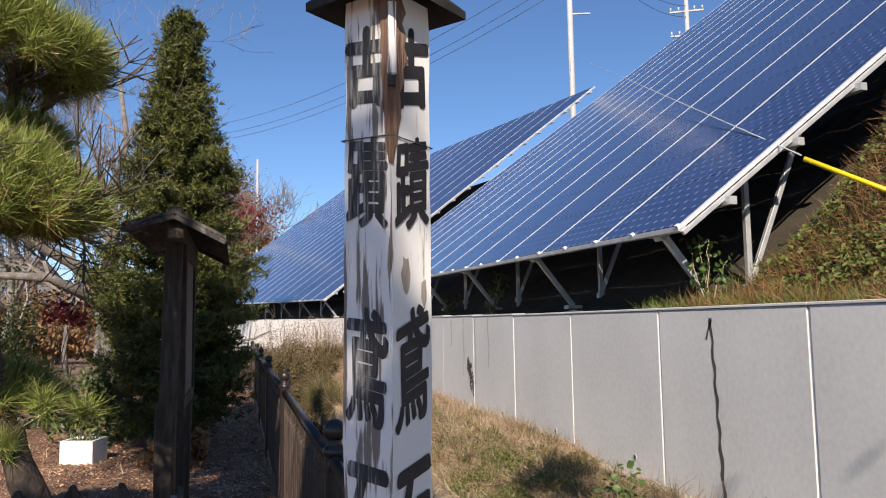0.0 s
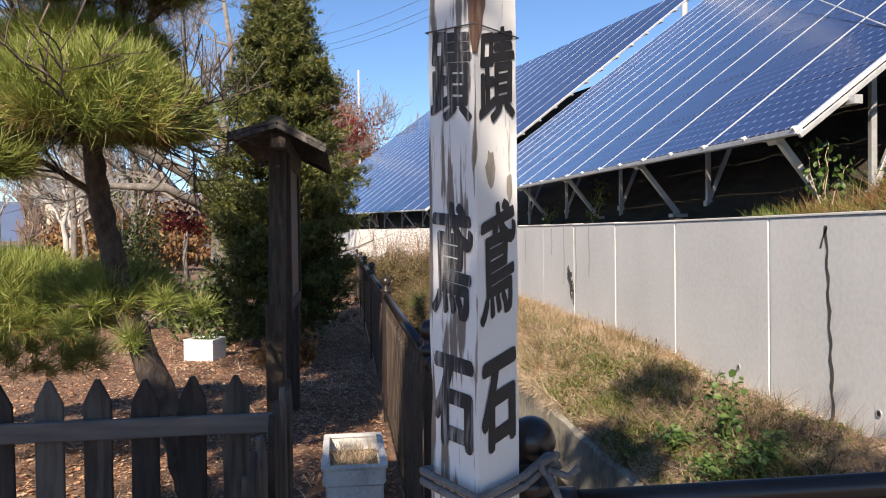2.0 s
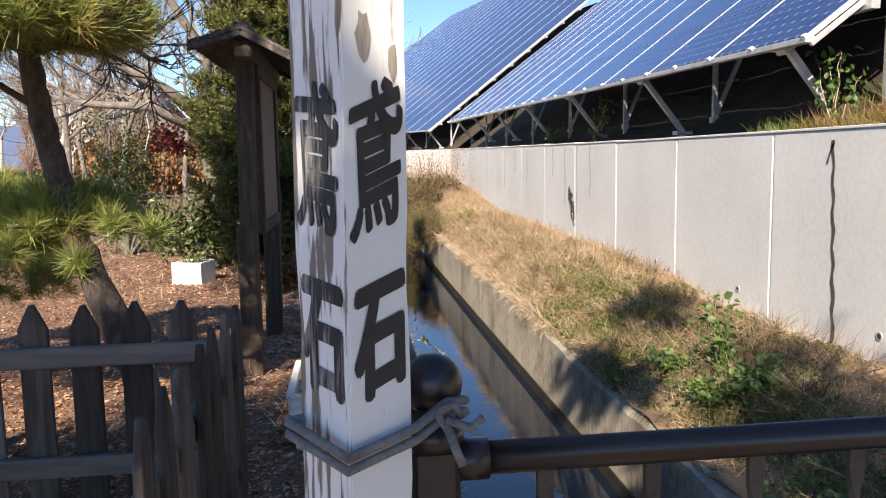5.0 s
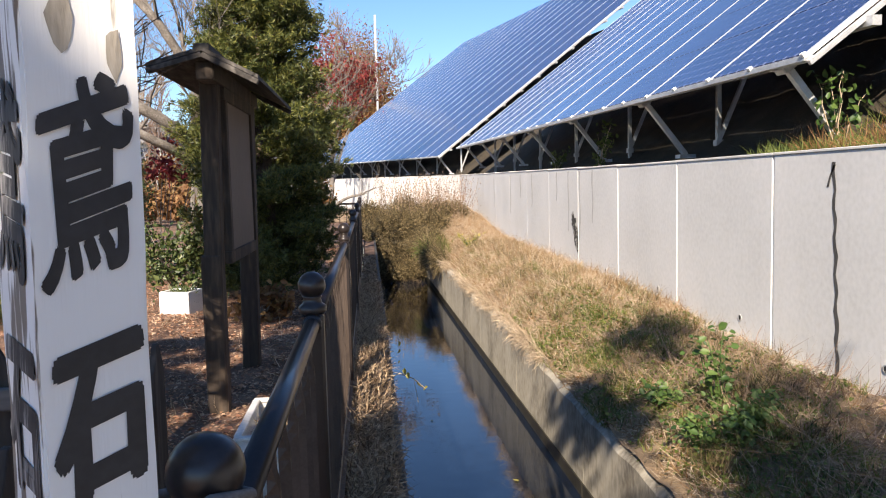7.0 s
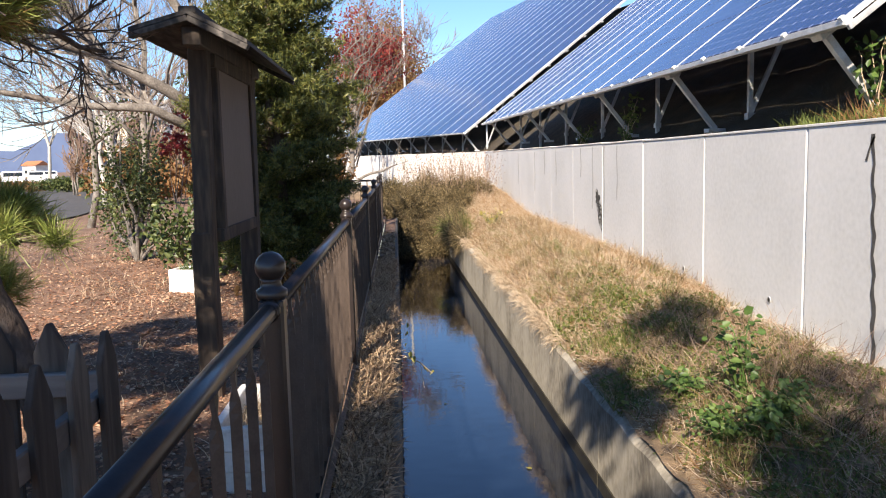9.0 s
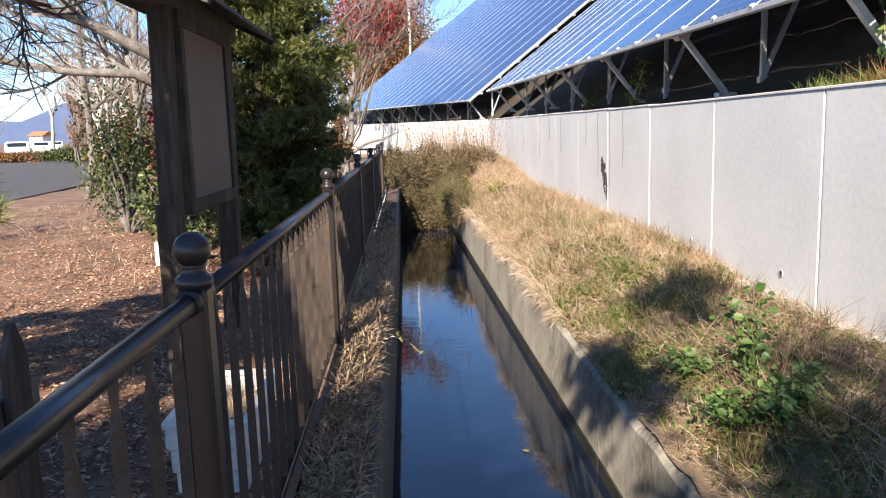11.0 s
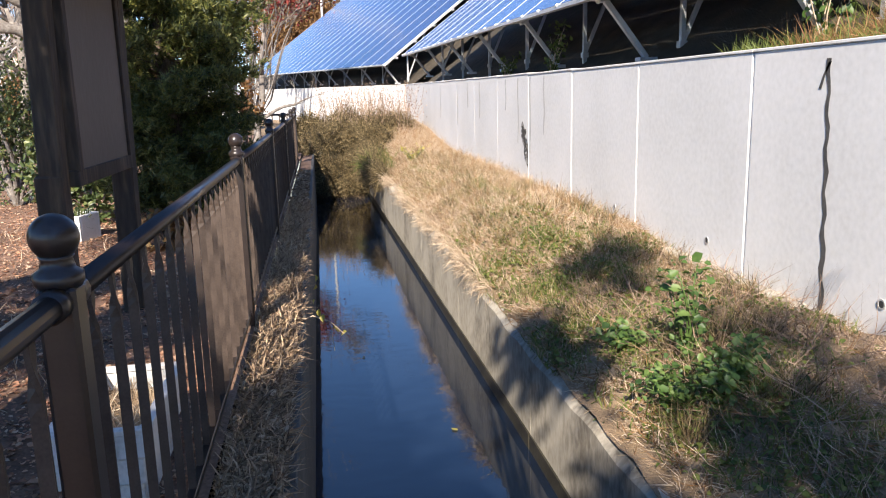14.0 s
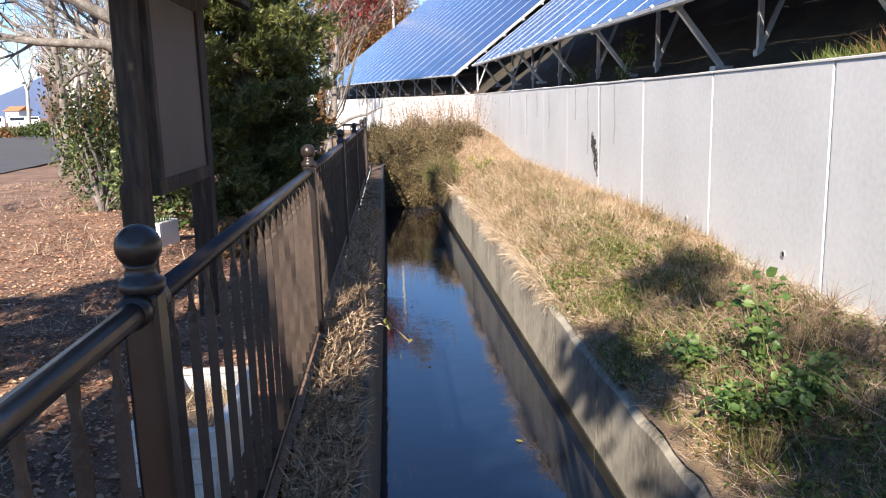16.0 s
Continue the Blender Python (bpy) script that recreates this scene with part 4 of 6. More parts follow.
# ---- planters ----
def planter(x0, x1, y0, y1, z1):
    e = empty("planter", "white-painted slatted wooden planter holding dry grass", "planter", ((x0 + x1) / 2, (y0 + y1) / 2, GZ))
    e.location = (0, 0, 0)
    n = 3
    for k in range(n):
        z = GZ + 0.005 + (z1 - GZ) * (k + 0.5) / n
        hgt = (z1 - GZ) / n - 0.006
        s = 0.012 * (n - k - 1)
        for y in (y0 + s, y1 - s):
            part("slat", box(x1 - x0 - 2 * s, 0.018, hgt, pose((x0 + x1) / 2, y, z), 0.003), M_WHITEWOOD, e)
        for x in (x0 + s, x1 - s):
            part("slat", box(0.018, y1 - y0 - 2 * s - 0.02, hgt, pose(x, (y0 + y1) / 2, z), 0.003), M_WHITEWOOD, e)
    for y in (y0, y1):
        part("rim", box(x1 - x0 + 0.03, 0.035, 0.018, pose((x0 + x1) / 2, y, z1 + 0.004), 0.003), M_WHITEWOOD, e)
    for x in (x0, x1):
        part("rim", box(0.035, y1 - y0 - 0.037, 0.018, pose(x, (y0 + y1) / 2, z1 + 0.004), 0.003), M_WHITEWOOD, e)
    part("soil", box(x1 - x0 - 0.05, y1 - y0 - 0.05, 0.02, pose((x0 + x1) / 2, (y0 + y1) / 2, z1 - 0.08)), M_BANK, e, "dry soil")
    n = 260
    r = np.stack([np.random.uniform(x0 + 0.04, x1 - 0.04, n), np.random.uniform(y0 + 0.04, y1 - 0.04, n), np.full(n, z1 - 0.07)], 1)
    d = np.random.normal(size=(n, 3)) * 0.5 + (0, 0, 0.8)
    blades("dry_grass", r, d, np.random.uniform(0.05, 0.11, n), np.full(n, 0.004), M_STRAW, e)
    return e


planter(-0.42, -0.13, 3.9, 4.5, 0.36)
fb = empty("foam_box", "white foam box with a few plants standing on fallen leaves", "box", (-1.95, 9.3, GZ))
fb.matrix_basis = pose(-1.93, 9.3, 0, 0, 0, -18) @ Matrix.Translation((1.93, -9.3, 0))
for x, y, sx, sy in ((-1.93, 9.15, 0.36, 0.03), (-1.93, 9.45, 0.36, 0.03), (-2.095, 9.3, 0.03, 0.27), (-1.765, 9.3, 0.03, 0.27)):
    part("side", box(sx, sy, 0.25, pose(x, y, GZ + 0.125), 0.006), M_FOAM, fb)
part("soil", box(0.29, 0.26, 0.17, pose(-1.93, 9.3, GZ + 0.1)), M_SOIL, fb)
blades("plant", np.random.uniform((-2.05, 9.2, 0.25), (-1.8, 9.4, 0.27), (140, 3)), np.random.normal(size=(140, 3)) * 0.6 + (0, 0, 1), np.random.uniform(0.08, 0.2, 140), np.full(140, 0.012), M_SHRUB, fb)


# ---- plants ----
def pine_pad(c, r, n, seed, droop=0.0):
    """Roots and directions of needles in many tufts over a flattened pad."""
    g = np.random.default_rng(seed)
    u = g.normal(size=(n, 3))
    u /= np.linalg.norm(u, axis=1)[:, None]
    u[:, 2] = np.abs(u[:, 2]) * 1.25 - 0.35
    k = g.uniform(0.55, 1.0, (n, 1)) ** 0.6
    tips = np.array(c) + u * np.array(r) * k
    out = u * np.array([0.8, 0.8, 0.6]) + np.array([0, 0, 0.55])
    return tips, out / np.linalg.norm(out, axis=1)[:, None]


def needles(tips, axes, per, length, seed):
    g = np.random.default_rng(seed)
    n = len(tips)
    d = np.repeat(axes, per, 0) * 0.8 + g.normal(size=(n * per, 3)) * 0.5
    base = np.repeat(tips, per, 0) + g.normal(size=(n * per, 3)) * 0.012 - np.repeat(axes, per, 0) * g.uniform(0, 0.07, (n * per, 1))
    return base, d, g.uniform(0.7, 1.15, n * per) * length


def limb(p, q, sag, r0, r1, seed, k=7):
    g = random.Random(seed)
    p, q = Vector(p), Vector(q)
    L = (q - p).length
    pts, rad = [], []
    for i in range(k):
        t = i / (k - 1)
        pts.append(p.lerp(q, t) + Vector((g.uniform(-1, 1), g.uniform(-1, 1), g.uniform(-1, 1))) * L * 0.035 * (1 if 0 < i < k - 1 else 0) + Vector((0, 0, sag * math.sin(math.pi * t))))
        rad.append(r0 + (r1 - r0) * t)
    return pts, rad


def twigs(base_runs, depth, g, length, out, spread=0.9, rise=0.25, count=4, thin=0.5):
    """Grow side branches from runs, recursively, into out."""
    for pts, rad in base_runs:
        for _ in range(count):
            i = g.randrange(1, len(pts))
            p = pts[i]
            d = (pts[i] - pts[i - 1]).normalized() + Vector((g.uniform(-1, 1), g.uniform(-1, 1), g.uniform(-0.6, 1) + rise)) * spread
            d.normalize()
            L = length * g.uniform(0.5, 1.2)
            q, r0 = [p], rad[i] * thin
            for k in range(3):
                d = (d + Vector((g.uniform(-1, 1), g.uniform(-1, 1), g.uniform(-0.6, 1))) * 0.25).normalized()
                q.append(q[-1] + d * L / 3)
            run = (q, [r0, r0 * 0.8, r0 * 0.6, r0 * 0.35])
            run = (q, [max(0.0032, r) for r in run[1]])
            out.append(run)
            if depth > 1:
                twigs([run], depth - 1, g, length * 0.62, out, spread, rise, count, thin)


def bare_tree(name, label, base, height, radius, mat, seed, limbs=6, depth=3, lean=(0, 0), count=4, parent=None):
    g = random.Random(seed)
    b = Vector(base)
    e = empty(name, label, "tree", base)
    e.location = (0, 0, 0)
    trunk = limb(b - Vector((0, 0, 0.1)), b + Vector((lean[0], lean[1], height * 0.8)), 0, radius, radius * 0.35, seed)
    tubes("trunk", [trunk], mat, e, 10)
    out = []
    for k in range(limbs):
        i = g.randrange(2, len(trunk[0]))
        a = g.uniform(0, 2 * math.pi)
        p = trunk[0][i]
        L = height * g.uniform(0.25, 0.5)
        q = p + Vector((math.cos(a) * L * 0.7, math.sin(a) * L * 0.7, L * g.uniform(0.25, 0.8)))
        out.append(limb(p, q, 0.03 * L, trunk[1][i] * 0.6, trunk[1][i] * 0.2, seed + k))
    small = []
    twigs(out, depth, g, height * 0.16, small, count=count)
    for run in out:
        tubes("limb", [run], mat, e, 6)
    tagged(tubes("fine_twig", small, mat, e, 3, smooth=False), kind="stuff")
    return e


# pine beside the picket fence
pine = empty("pine_tree", "trained garden pine with layered bright green needle pads", "tree", (-0.95, 3.95, GZ))
pine.location = (0, 0, 0)
tp = [Vector(p) for p in ((-0.98, 3.93, -0.05), (-1.03, 3.92, 0.25), (-1.1, 3.9, 0.55), (-1.24, 3.9, 0.94), (-1.37, 4.0, 1.2), (-1.43, 4.06, 1.45), (-1.5, 4.12, 1.7), (-1.52, 4.1, 1.95), (-1.47, 4.05, 2.3), (-1.5, 4.0, 2.7))]
fine, fr = [], []
RAD = [0.088, 0.076, 0.07, 0.064, 0.06, 0.056, 0.052, 0.048, 0.04, 0.028]
for k in range(len(tp) - 1):
    for j in range(5):
        t = j / 5
        fine.append(tp[k].lerp(tp[k + 1], t) + Vector((random.uniform(-1, 1), random.uniform(-1, 1), 0)) * 0.006)
        fr.append((RAD[k] * (1 - t) + RAD[k + 1] * t) * random.uniform(0.9, 1.12))
tubes("trunk", [(fine, fr)], M_BARK, pine, 14)
arms = [limb(tp[6], (-1.9, 3.7, 1.95), 0.05, 0.018, 0.008, 1), limb(tp[7], (-0.95, 3.5, 2.0), 0.05, 0.02, 0.012, 2), limb(tp[7], (-1.3, 3.1, 2.0), 0.04, 0.03, 0.012, 3), limb(tp[8], (-1.9, 4.1, 2.6), 0.05, 0.025, 0.01, 4),
        limb(tp[8], (-1.0, 3.9, 2.65), 0.05, 0.025, 0.01, 5), limb(tp[4], (-2.2, 4.4, 1.15), -0.05, 0.03, 0.012, 6), limb(tp[4], (-1.06, 3.92, 1.14), -0.03, 0.014, 0.006, 7), limb(tp[4], (-1.5, 3.7, 1.2), 0.0, 0.012, 0.006, 8),
        limb(tp[7], (-2.6, 4.8, 2.05), 0.08, 0.022, 0.008, 9), limb(tp[7], (-1.1, 4.9, 2.0), 0.05, 0.03, 0.01, 10)]
for a_ in arms:
    tubes("branch", [a_], M_BARK, pine, 6)
sm = []
twigs(arms[:5] + arms[8:], 2, random.Random(4), 0.34, sm, spread=1.0, rise=0.0, count=9)
tagged(tubes("fine_twig", sm, M_BARK, pine, 3, smooth=False), kind="stuff")
PADS = (((-1.36, 3.55, 2.03), (0.46, 0.5, 0.29), 560, 1), ((-1.5, 4.0, 2.4), (0.4, 0.42, 0.1), 260, 8), ((-1.36, 3.7, 2.7), (0.48, 0.5, 0.26), 480, 2), ((-2.12, 4.4, 1.16), (0.62, 0.6, 0.3), 600, 3), ((-2.45, 4.2, 2.2), (0.5, 0.5, 0.16), 240, 4),
        ((-1.25, 3.9, 2.05), (0.25, 0.3, 0.15), 140, 5), ((-1.75, 3.3, 1.8), (0.25, 0.25, 0.12), 110, 6), ((-2.6, 5.6, 0.75), (0.7, 0.6, 0.3), 300, 7), ((-1.46, 4.15, 1.22), (0.34, 0.34, 0.15), 110, 9), ((-1.14, 3.75, 2.06), (0.24, 0.3, 0.16), 150, 10))
for c, r, n, sd in PADS:
    tips, ax = pine_pad(c, r, n, sd)
    b_, d_, L_ = needles(tips, ax, 56, 0.125, sd)
    blades("needle_pad", b_, d_, L_, np.full(len(b_), 0.0034), M_NEEDLE, pine, bend=0.25)
    low = tips[:, 2] < c[2] + 0.02
    lo = tips[low][::2]
    if len(lo):
        b_, d_, L_ = needles(lo - (0, 0, 0.03), ax[low][::2] * (1, 1, -0.7), 34, 0.1, sd + 50)
        blades("old_needles", b_, d_, L_, np.full(len(b_), 0.0028), M_NEEDLEOLD, pine, bend=0.4)
for c in ((-1.15, 3.88, 1.17), (-1.42, 3.82, 1.2), (-1.0, 3.95, 1.17), (-1.28, 3.8, 1.04), (-1.55, 3.8, 1.1)):
    t_ = np.array([c, c]) + np.random.normal(size=(2, 3)) * 0.02
    b_, d_, L_ = needles(t_, np.array([[0.1, -0.3, 0.5], [-0.1, -0.2, 0.6]]), 150, 0.12, 77)
    d_ = d_ + np.random.normal(size=d_.shape) * 0.45
    blades("needle_tuft", b_, d_, L_, np.full(len(b_), 0.003), M_NEEDLE, pine, bend=0.2)

# fir behind the notice board
fir = empty("fir_tree", "dense dark green conical fir tree behind the notice board", "tree", (-0.98, 10.0, GZ))
fir.location = (0, 0, 0)
FX, FY = -1.06, 10.0
tubes("trunk", [([Vector((FX, FY, -0.05)), Vector((FX, FY, 2.5)), Vector((FX + 0.03, FY, 5.5))], [0.14, 0.09, 0.015])], M_BARK, fir, 8)
g = np.random.default_rng(11)
boughs, sp, sd_ = [], [], []
for k in range(430):
    z = 0.25 + 5.15 * (k / 430) ** 1.0
    R = float(np.interp(z, [0.2, 1.0, 2.0, 3.2, 4.2, 4.9, 5.4], [0.62, 0.82, 0.88, 0.62, 0.34, 0.16, 0.05])) * g.uniform(0.72, 1.2)
    a = g.uniform(0, 2 * math.pi)
    d = np.array([math.cos(a), math.sin(a), 0.0])
    p0 = np.array([FX, FY, z])
    p1 = p0 + d * R + (0, 0, R * (0.12 + 0.05 * z))
    boughs.append(([Vector(p0), Vector((p0 + p1) / 2 - (0, 0, 0.05 * R)), Vector(p1)], [0.012, 0.008, 0.003]))
    m = int(26 + 62 * R)
    t = g.uniform(0.12, 1.0, m) ** 0.7
    c = p0 + (p1 - p0) * t[:, None] + g.normal(size=(m, 3)) * np.array([0.07, 0.07, 0.045])
    sp.append(c)
    sd_.append(d * 0.6 + g.normal(size=(m, 3)) * 0.6 + (0, 0, 0.35))
for k in range(9):
    a = g.uniform(0, 2 * math.pi)
    r_ = g.uniform(0.15, 0.42)
    z = g.uniform(4.3, 5.0)
    p0 = np.array([FX, FY, z])
    p1 = p0 + (math.cos(a) * r_, math.sin(a) * r_, 0.45)
    boughs.append(([Vector(p0), Vector((p0 + p1) / 2), Vector(p1)], [0.012, 0.01, 0.004]))
    t = g.uniform(0.3, 1.0, 34)
    sp.append(p0 + (p1 - p0) * t[:, None] + g.normal(size=(34, 3)) * 0.025)
    sd_.append((p1 - p0) + g.normal(size=(34, 3)) * 0.4)
tagged(tubes("bough", boughs, M_BARK, fir, 3, smooth=False), kind="stuff")
sp, sd_ = np.concatenate(sp), np.concatenate(sd_)
rep_ = 11
b_ = np.repeat(sp, rep_, 0) + np.random.normal(size=(len(sp) * rep_, 3)) * 0.014
d_ = np.repeat(sd_, rep_, 0) + np.random.normal(size=(len(sp) * rep_, 3)) * 0.5
blades("sprays", b_, d_, np.random.uniform(0.035, 0.08, len(b_)), np.random.uniform(0.007, 0.014, len(b_)), M_FIR, fir, bend=0.3)


def leafy(name, label, category, base, centre, radius, n, leaf, mat, seed, stems=8, bark=None, shell=0.35, clumps=26):
    """A shrub or crown: stems and many leaves gathered in clumps with gaps."""
    g = np.random.default_rng(seed)
    e = empty(name, label, category, base)
    e.location = (0, 0, 0)
    c = np.array(centre)
    r = np.array(radius)
    u = g.normal(size=(clumps, 3))
    u /= np.linalg.norm(u, axis=1)[:, None]
    cc = c + u * r * g.uniform(shell, 1.0, (clumps, 1))
    st = []
    for k in range(stems):
        st.append(limb(Vector(base), Vector(cc[k % clumps]), 0.05, max(0.012, float(r[2]) * 0.03), 0.004, seed + k, 5))
    tagged(tubes("stem", st, bark or M_BARK, e, 5), kind="stuff")
    pick = g.integers(0, clumps, n)
    p = cc[pick] + g.normal(size=(n, 3)) * r * 0.17
    leaves("foliage", p, leaf, mat, e)
    return e


# maple, bare trees and shrubs of the garden
mp_ = leafy("maple_tree", "red-leaved maple with fine bare twigs before the far wall", "tree", (-2.2, 33.0, GZ), (-0.7, 33.5, 6.0), (2.1, 1.5, 1.7), 3600, 0.08, M_RED, 21, 10, M_GREYBARK, 0.3, 60)
out = []
twigs([limb((-2.0, 33, 3.2), (1.6, 33.5, 6.0), 0.3, 0.08, 0.02, 5), limb((-2.0, 33, 3.0), (0.8, 33, 4.8), 0.2, 0.06, 0.02, 7), limb((-2.0, 33, 3.2), (-0.5, 33.5, 7), 0.2, 0.07, 0.02, 6)], 3, random.Random(8), 1.7, out, count=6)
out = [(p, [max(r, 0.009) for r in rr]) for p, rr in out]
tagged(tubes("fine_twig", out, M_GREYBARK, mp_, 3, smooth=False), kind="stuff")
tubes("trunk", [limb((-2.2, 33.0, -0.05), (-1.9, 33, 4.0), 0, 0.2, 0.09, 3)], M_GREYBARK, mp_, 8)
bare_tree("bare_tree", "grey-trunked bare shrubby tree by the fence end", (-0.9, 17.4, GZ), 3.2, 0.09, M_GREYBARK, 35, 7, 2, (0.4, 0.1), 4)
leafy("maple_tree", "small red maple behind the pine", "tree", (-3.0, 12.6, GZ), (-2.5, 12.0, 1.85), (0.5, 0.45, 0.32), 560, 0.05, M_RED, 22, 7, M_GREYBARK, 0.3, 14)
leafy("shrub", "grey-green holly shrub with sparse glossy leaves", "shrub", (-3.4, 12.0, GZ), (-3.58, 12.4, 1.2), (0.62, 0.5, 1.2), 3900, 0.034, M_SHRUB, 23, 14, M_GREYBARK, 0.2, 60)
leafy("shrub", "low leafy shrub at the foot of the fir", "shrub", (-2.2, 10.4, GZ), (-2.1, 10.3, 0.6), (0.55, 0.4, 0.5), 1500, 0.045, M_SHRUB, 24, 6, M_GREYBARK, 0.2, 20)
leafy("shrub", "orange-leaved shrub near the canal end", "shrub", (-0.75, 14.5, GZ), (-0.7, 14.4, 1.25), (0.3, 0.4, 0.5), 420, 0.05, M_BROWNLEAF, 25, 5, M_GREYBARK, 0.2, 10)
leafy("shrub", "low brown-leaved shrub behind the notice board", "shrub", (-0.95, 8.6, GZ), (-0.95, 8.6, 0.28), (0.35, 0.3, 0.22), 500, 0.05, M_BROWNLEAF, 26, 5, M_GREYBARK, 0.2, 10)
# old cherry with thick lichen-grey limbs
ch = empty("cherry_tree", "old bare cherry tree with thick grey lichened limbs", "tree", (-2.0, 10.8, GZ))
ch.location = (0, 0, 0)
tubes("trunk", [([Vector(p) for p in ((-1.75, 10.9, -0.1), (-1.8, 10.8, 0.8), (-1.9, 10.6, 1.5), (-1.95, 10.4, 2.0))], [0.17, 0.15, 0.13, 0.11])], M_GREYBARK, ch, 10)
rj = random.Random(6)
cl_ = [([Vector(p) + Vector((0, rj.uniform(-0.15, 0.15), rj.uniform(-0.07, 0.07))) for p in ((-1.95, 10.4, 1.95), (-2.3, 10.2, 2.35), (-2.9, 10.0, 2.65), (-3.7, 9.8, 2.95), (-4.6, 9.6, 3.4))], [0.085, 0.07, 0.055, 0.04, 0.02]),
       ([Vector(p) for p in ((-1.95, 10.4, 1.8), (-2.5, 10.1, 2.12), (-3.1, 9.9, 2.14), (-4.0, 9.6, 2.3), (-5.4, 9.2, 2.12))], [0.065, 0.055, 0.042, 0.03, 0.012]),
       ([Vector(p) for p in ((-1.95, 10.4, 2.0), (-1.8, 10.2, 2.7), (-2.2, 10.0, 3.4), (-2.9, 9.8, 4.2))], [0.08, 0.06, 0.05, 0.02]),
       ([Vector(p) for p in ((-2.9, 10.0, 2.65), (-3.2, 9.8, 3.2), (-3.9, 9.5, 3.9))], [0.05, 0.04, 0.015])]
for a_ in cl_:
    tubes("limb", [a_], M_GREYBARK, ch, 9)
out = []
twigs(cl_, 3, random.Random(15), 1.15, out, spread=0.9, rise=0.15, count=10)
tagged(tubes("fine_twig", out, M_GREYBARK, ch, 3, smooth=False), kind="stuff")
bare_tree("bare_tree", "slender bare tree behind the fir", (-2.7, 15.0, GZ), 7.5, 0.11, M_GREYBARK, 31, 9, 3, (0.2, 0.0), 4)
bare_tree("bare_tree", "bare tree beside the far fence", (-1.9, 20.5, GZ), 5.5, 0.09, M_GREYBARK, 33, 7, 2, (0.3, 0), 4)
for k, (x, y, hh) in enumerate(((-12.5, 36, 6.5), (-16, 52, 7.5), (-13, 46, 6), (-19, 60, 8), (-23.8, 55.7, 11), (-10.5, 30, 5.2), (-24, 70, 8), (-15, 64, 7))):
    bare_tree("street_tree", "bare pale-barked street tree beside the road", (x, y, GZ), hh, 0.13, M_PALEBARK, 60 + k, 8, 2, (0, 0), 5)
tagged(leafy("thicket", "distant rusty brown thicket behind the garden", "thicket", (-9, 40, GZ), (-10, 42, 1.8), (4.5, 3, 1.6), 5000, 0.16, M_BROWNLEAF, 71, 20, M_GREYBARK, 0.2, 70), kind="stuff")
tagged(leafy("wooded_hill", "distant wooded hilltop in autumn brown", "woods", (-4, 300, 0), (-5.5, 300, 31.5), (23, 20, 25), 52000, 0.5, M_BROWNLEAF, 72, 30, M_GREYBARK, 0.25, 160), kind="stuff")

for k, (x_, y_, rx_, hz_) in enumerate(((-9, 30, 1.8, 1.5), (-13, 40, 2.5, 2.2), (-18, 56, 4, 3.0), (-7.5, 34, 1.6, 1.6), (-24, 80, 6, 3.5), (-11, 52, 3, 2.6))):
    tagged(leafy("thicket", "distant brown leafless thicket beyond the lawn", "thicket", (x_, y_, GZ), (x_, y_, hz_ * 0.55), (rx_, 1.2, hz_ * 0.5), 1500, 0.1 + 0.002 * y_, M_BROWNLEAF, 300 + k, 16, M_GREYBARK, 0.1, 40), kind="stuff")

for k, (x_, y_, h_) in enumerate(((-4.6, 15.5, 6.5), (-6.8, 19, 7), (-3.6, 20, 6.5), (-8.5, 25, 7.5), (-5.4, 26, 7))):
    bare_tree("bare_tree", "leafless garden tree with a web of fine twigs", (x_, y_, GZ), h_, 0.09, M_GREYBARK, 400 + k, 9, 3, (0.3, 0), 4)

# slim leafless trees along the street, brown from afar
for k in range(16):
    x_, y_ = -9.5 - 0.75 * k + random.uniform(-0.6, 0.6), 36 + 1.1 * k + random.uniform(-3, 3)
    h_ = random.uniform(4.2, 6.2)
    e = empty("slim_tree", "slim leafless brown street tree", "tree", (x_, y_, GZ), "slim street trees")
    e.location = (0, 0, 0)
    stem = limb((x_, y_, -0.05), (x_ + random.uniform(-0.2, 0.2), y_, h_), 0, 0.06, 0.012, 700 + k, 8)
    tubes("trunk", [stem], M_GREYBARK if k % 4 else M_PALEBARK, e, 6)
    out = []
    twigs([stem], 2, random.Random(720 + k), 1.3, out, spread=0.55, rise=0.6, count=16)
    tagged(tubes("fine_twig", [(p, [max(0.012, r) for r in rr]) for p, rr in out], M_TWIG, e, 3, smooth=False), kind="stuff")

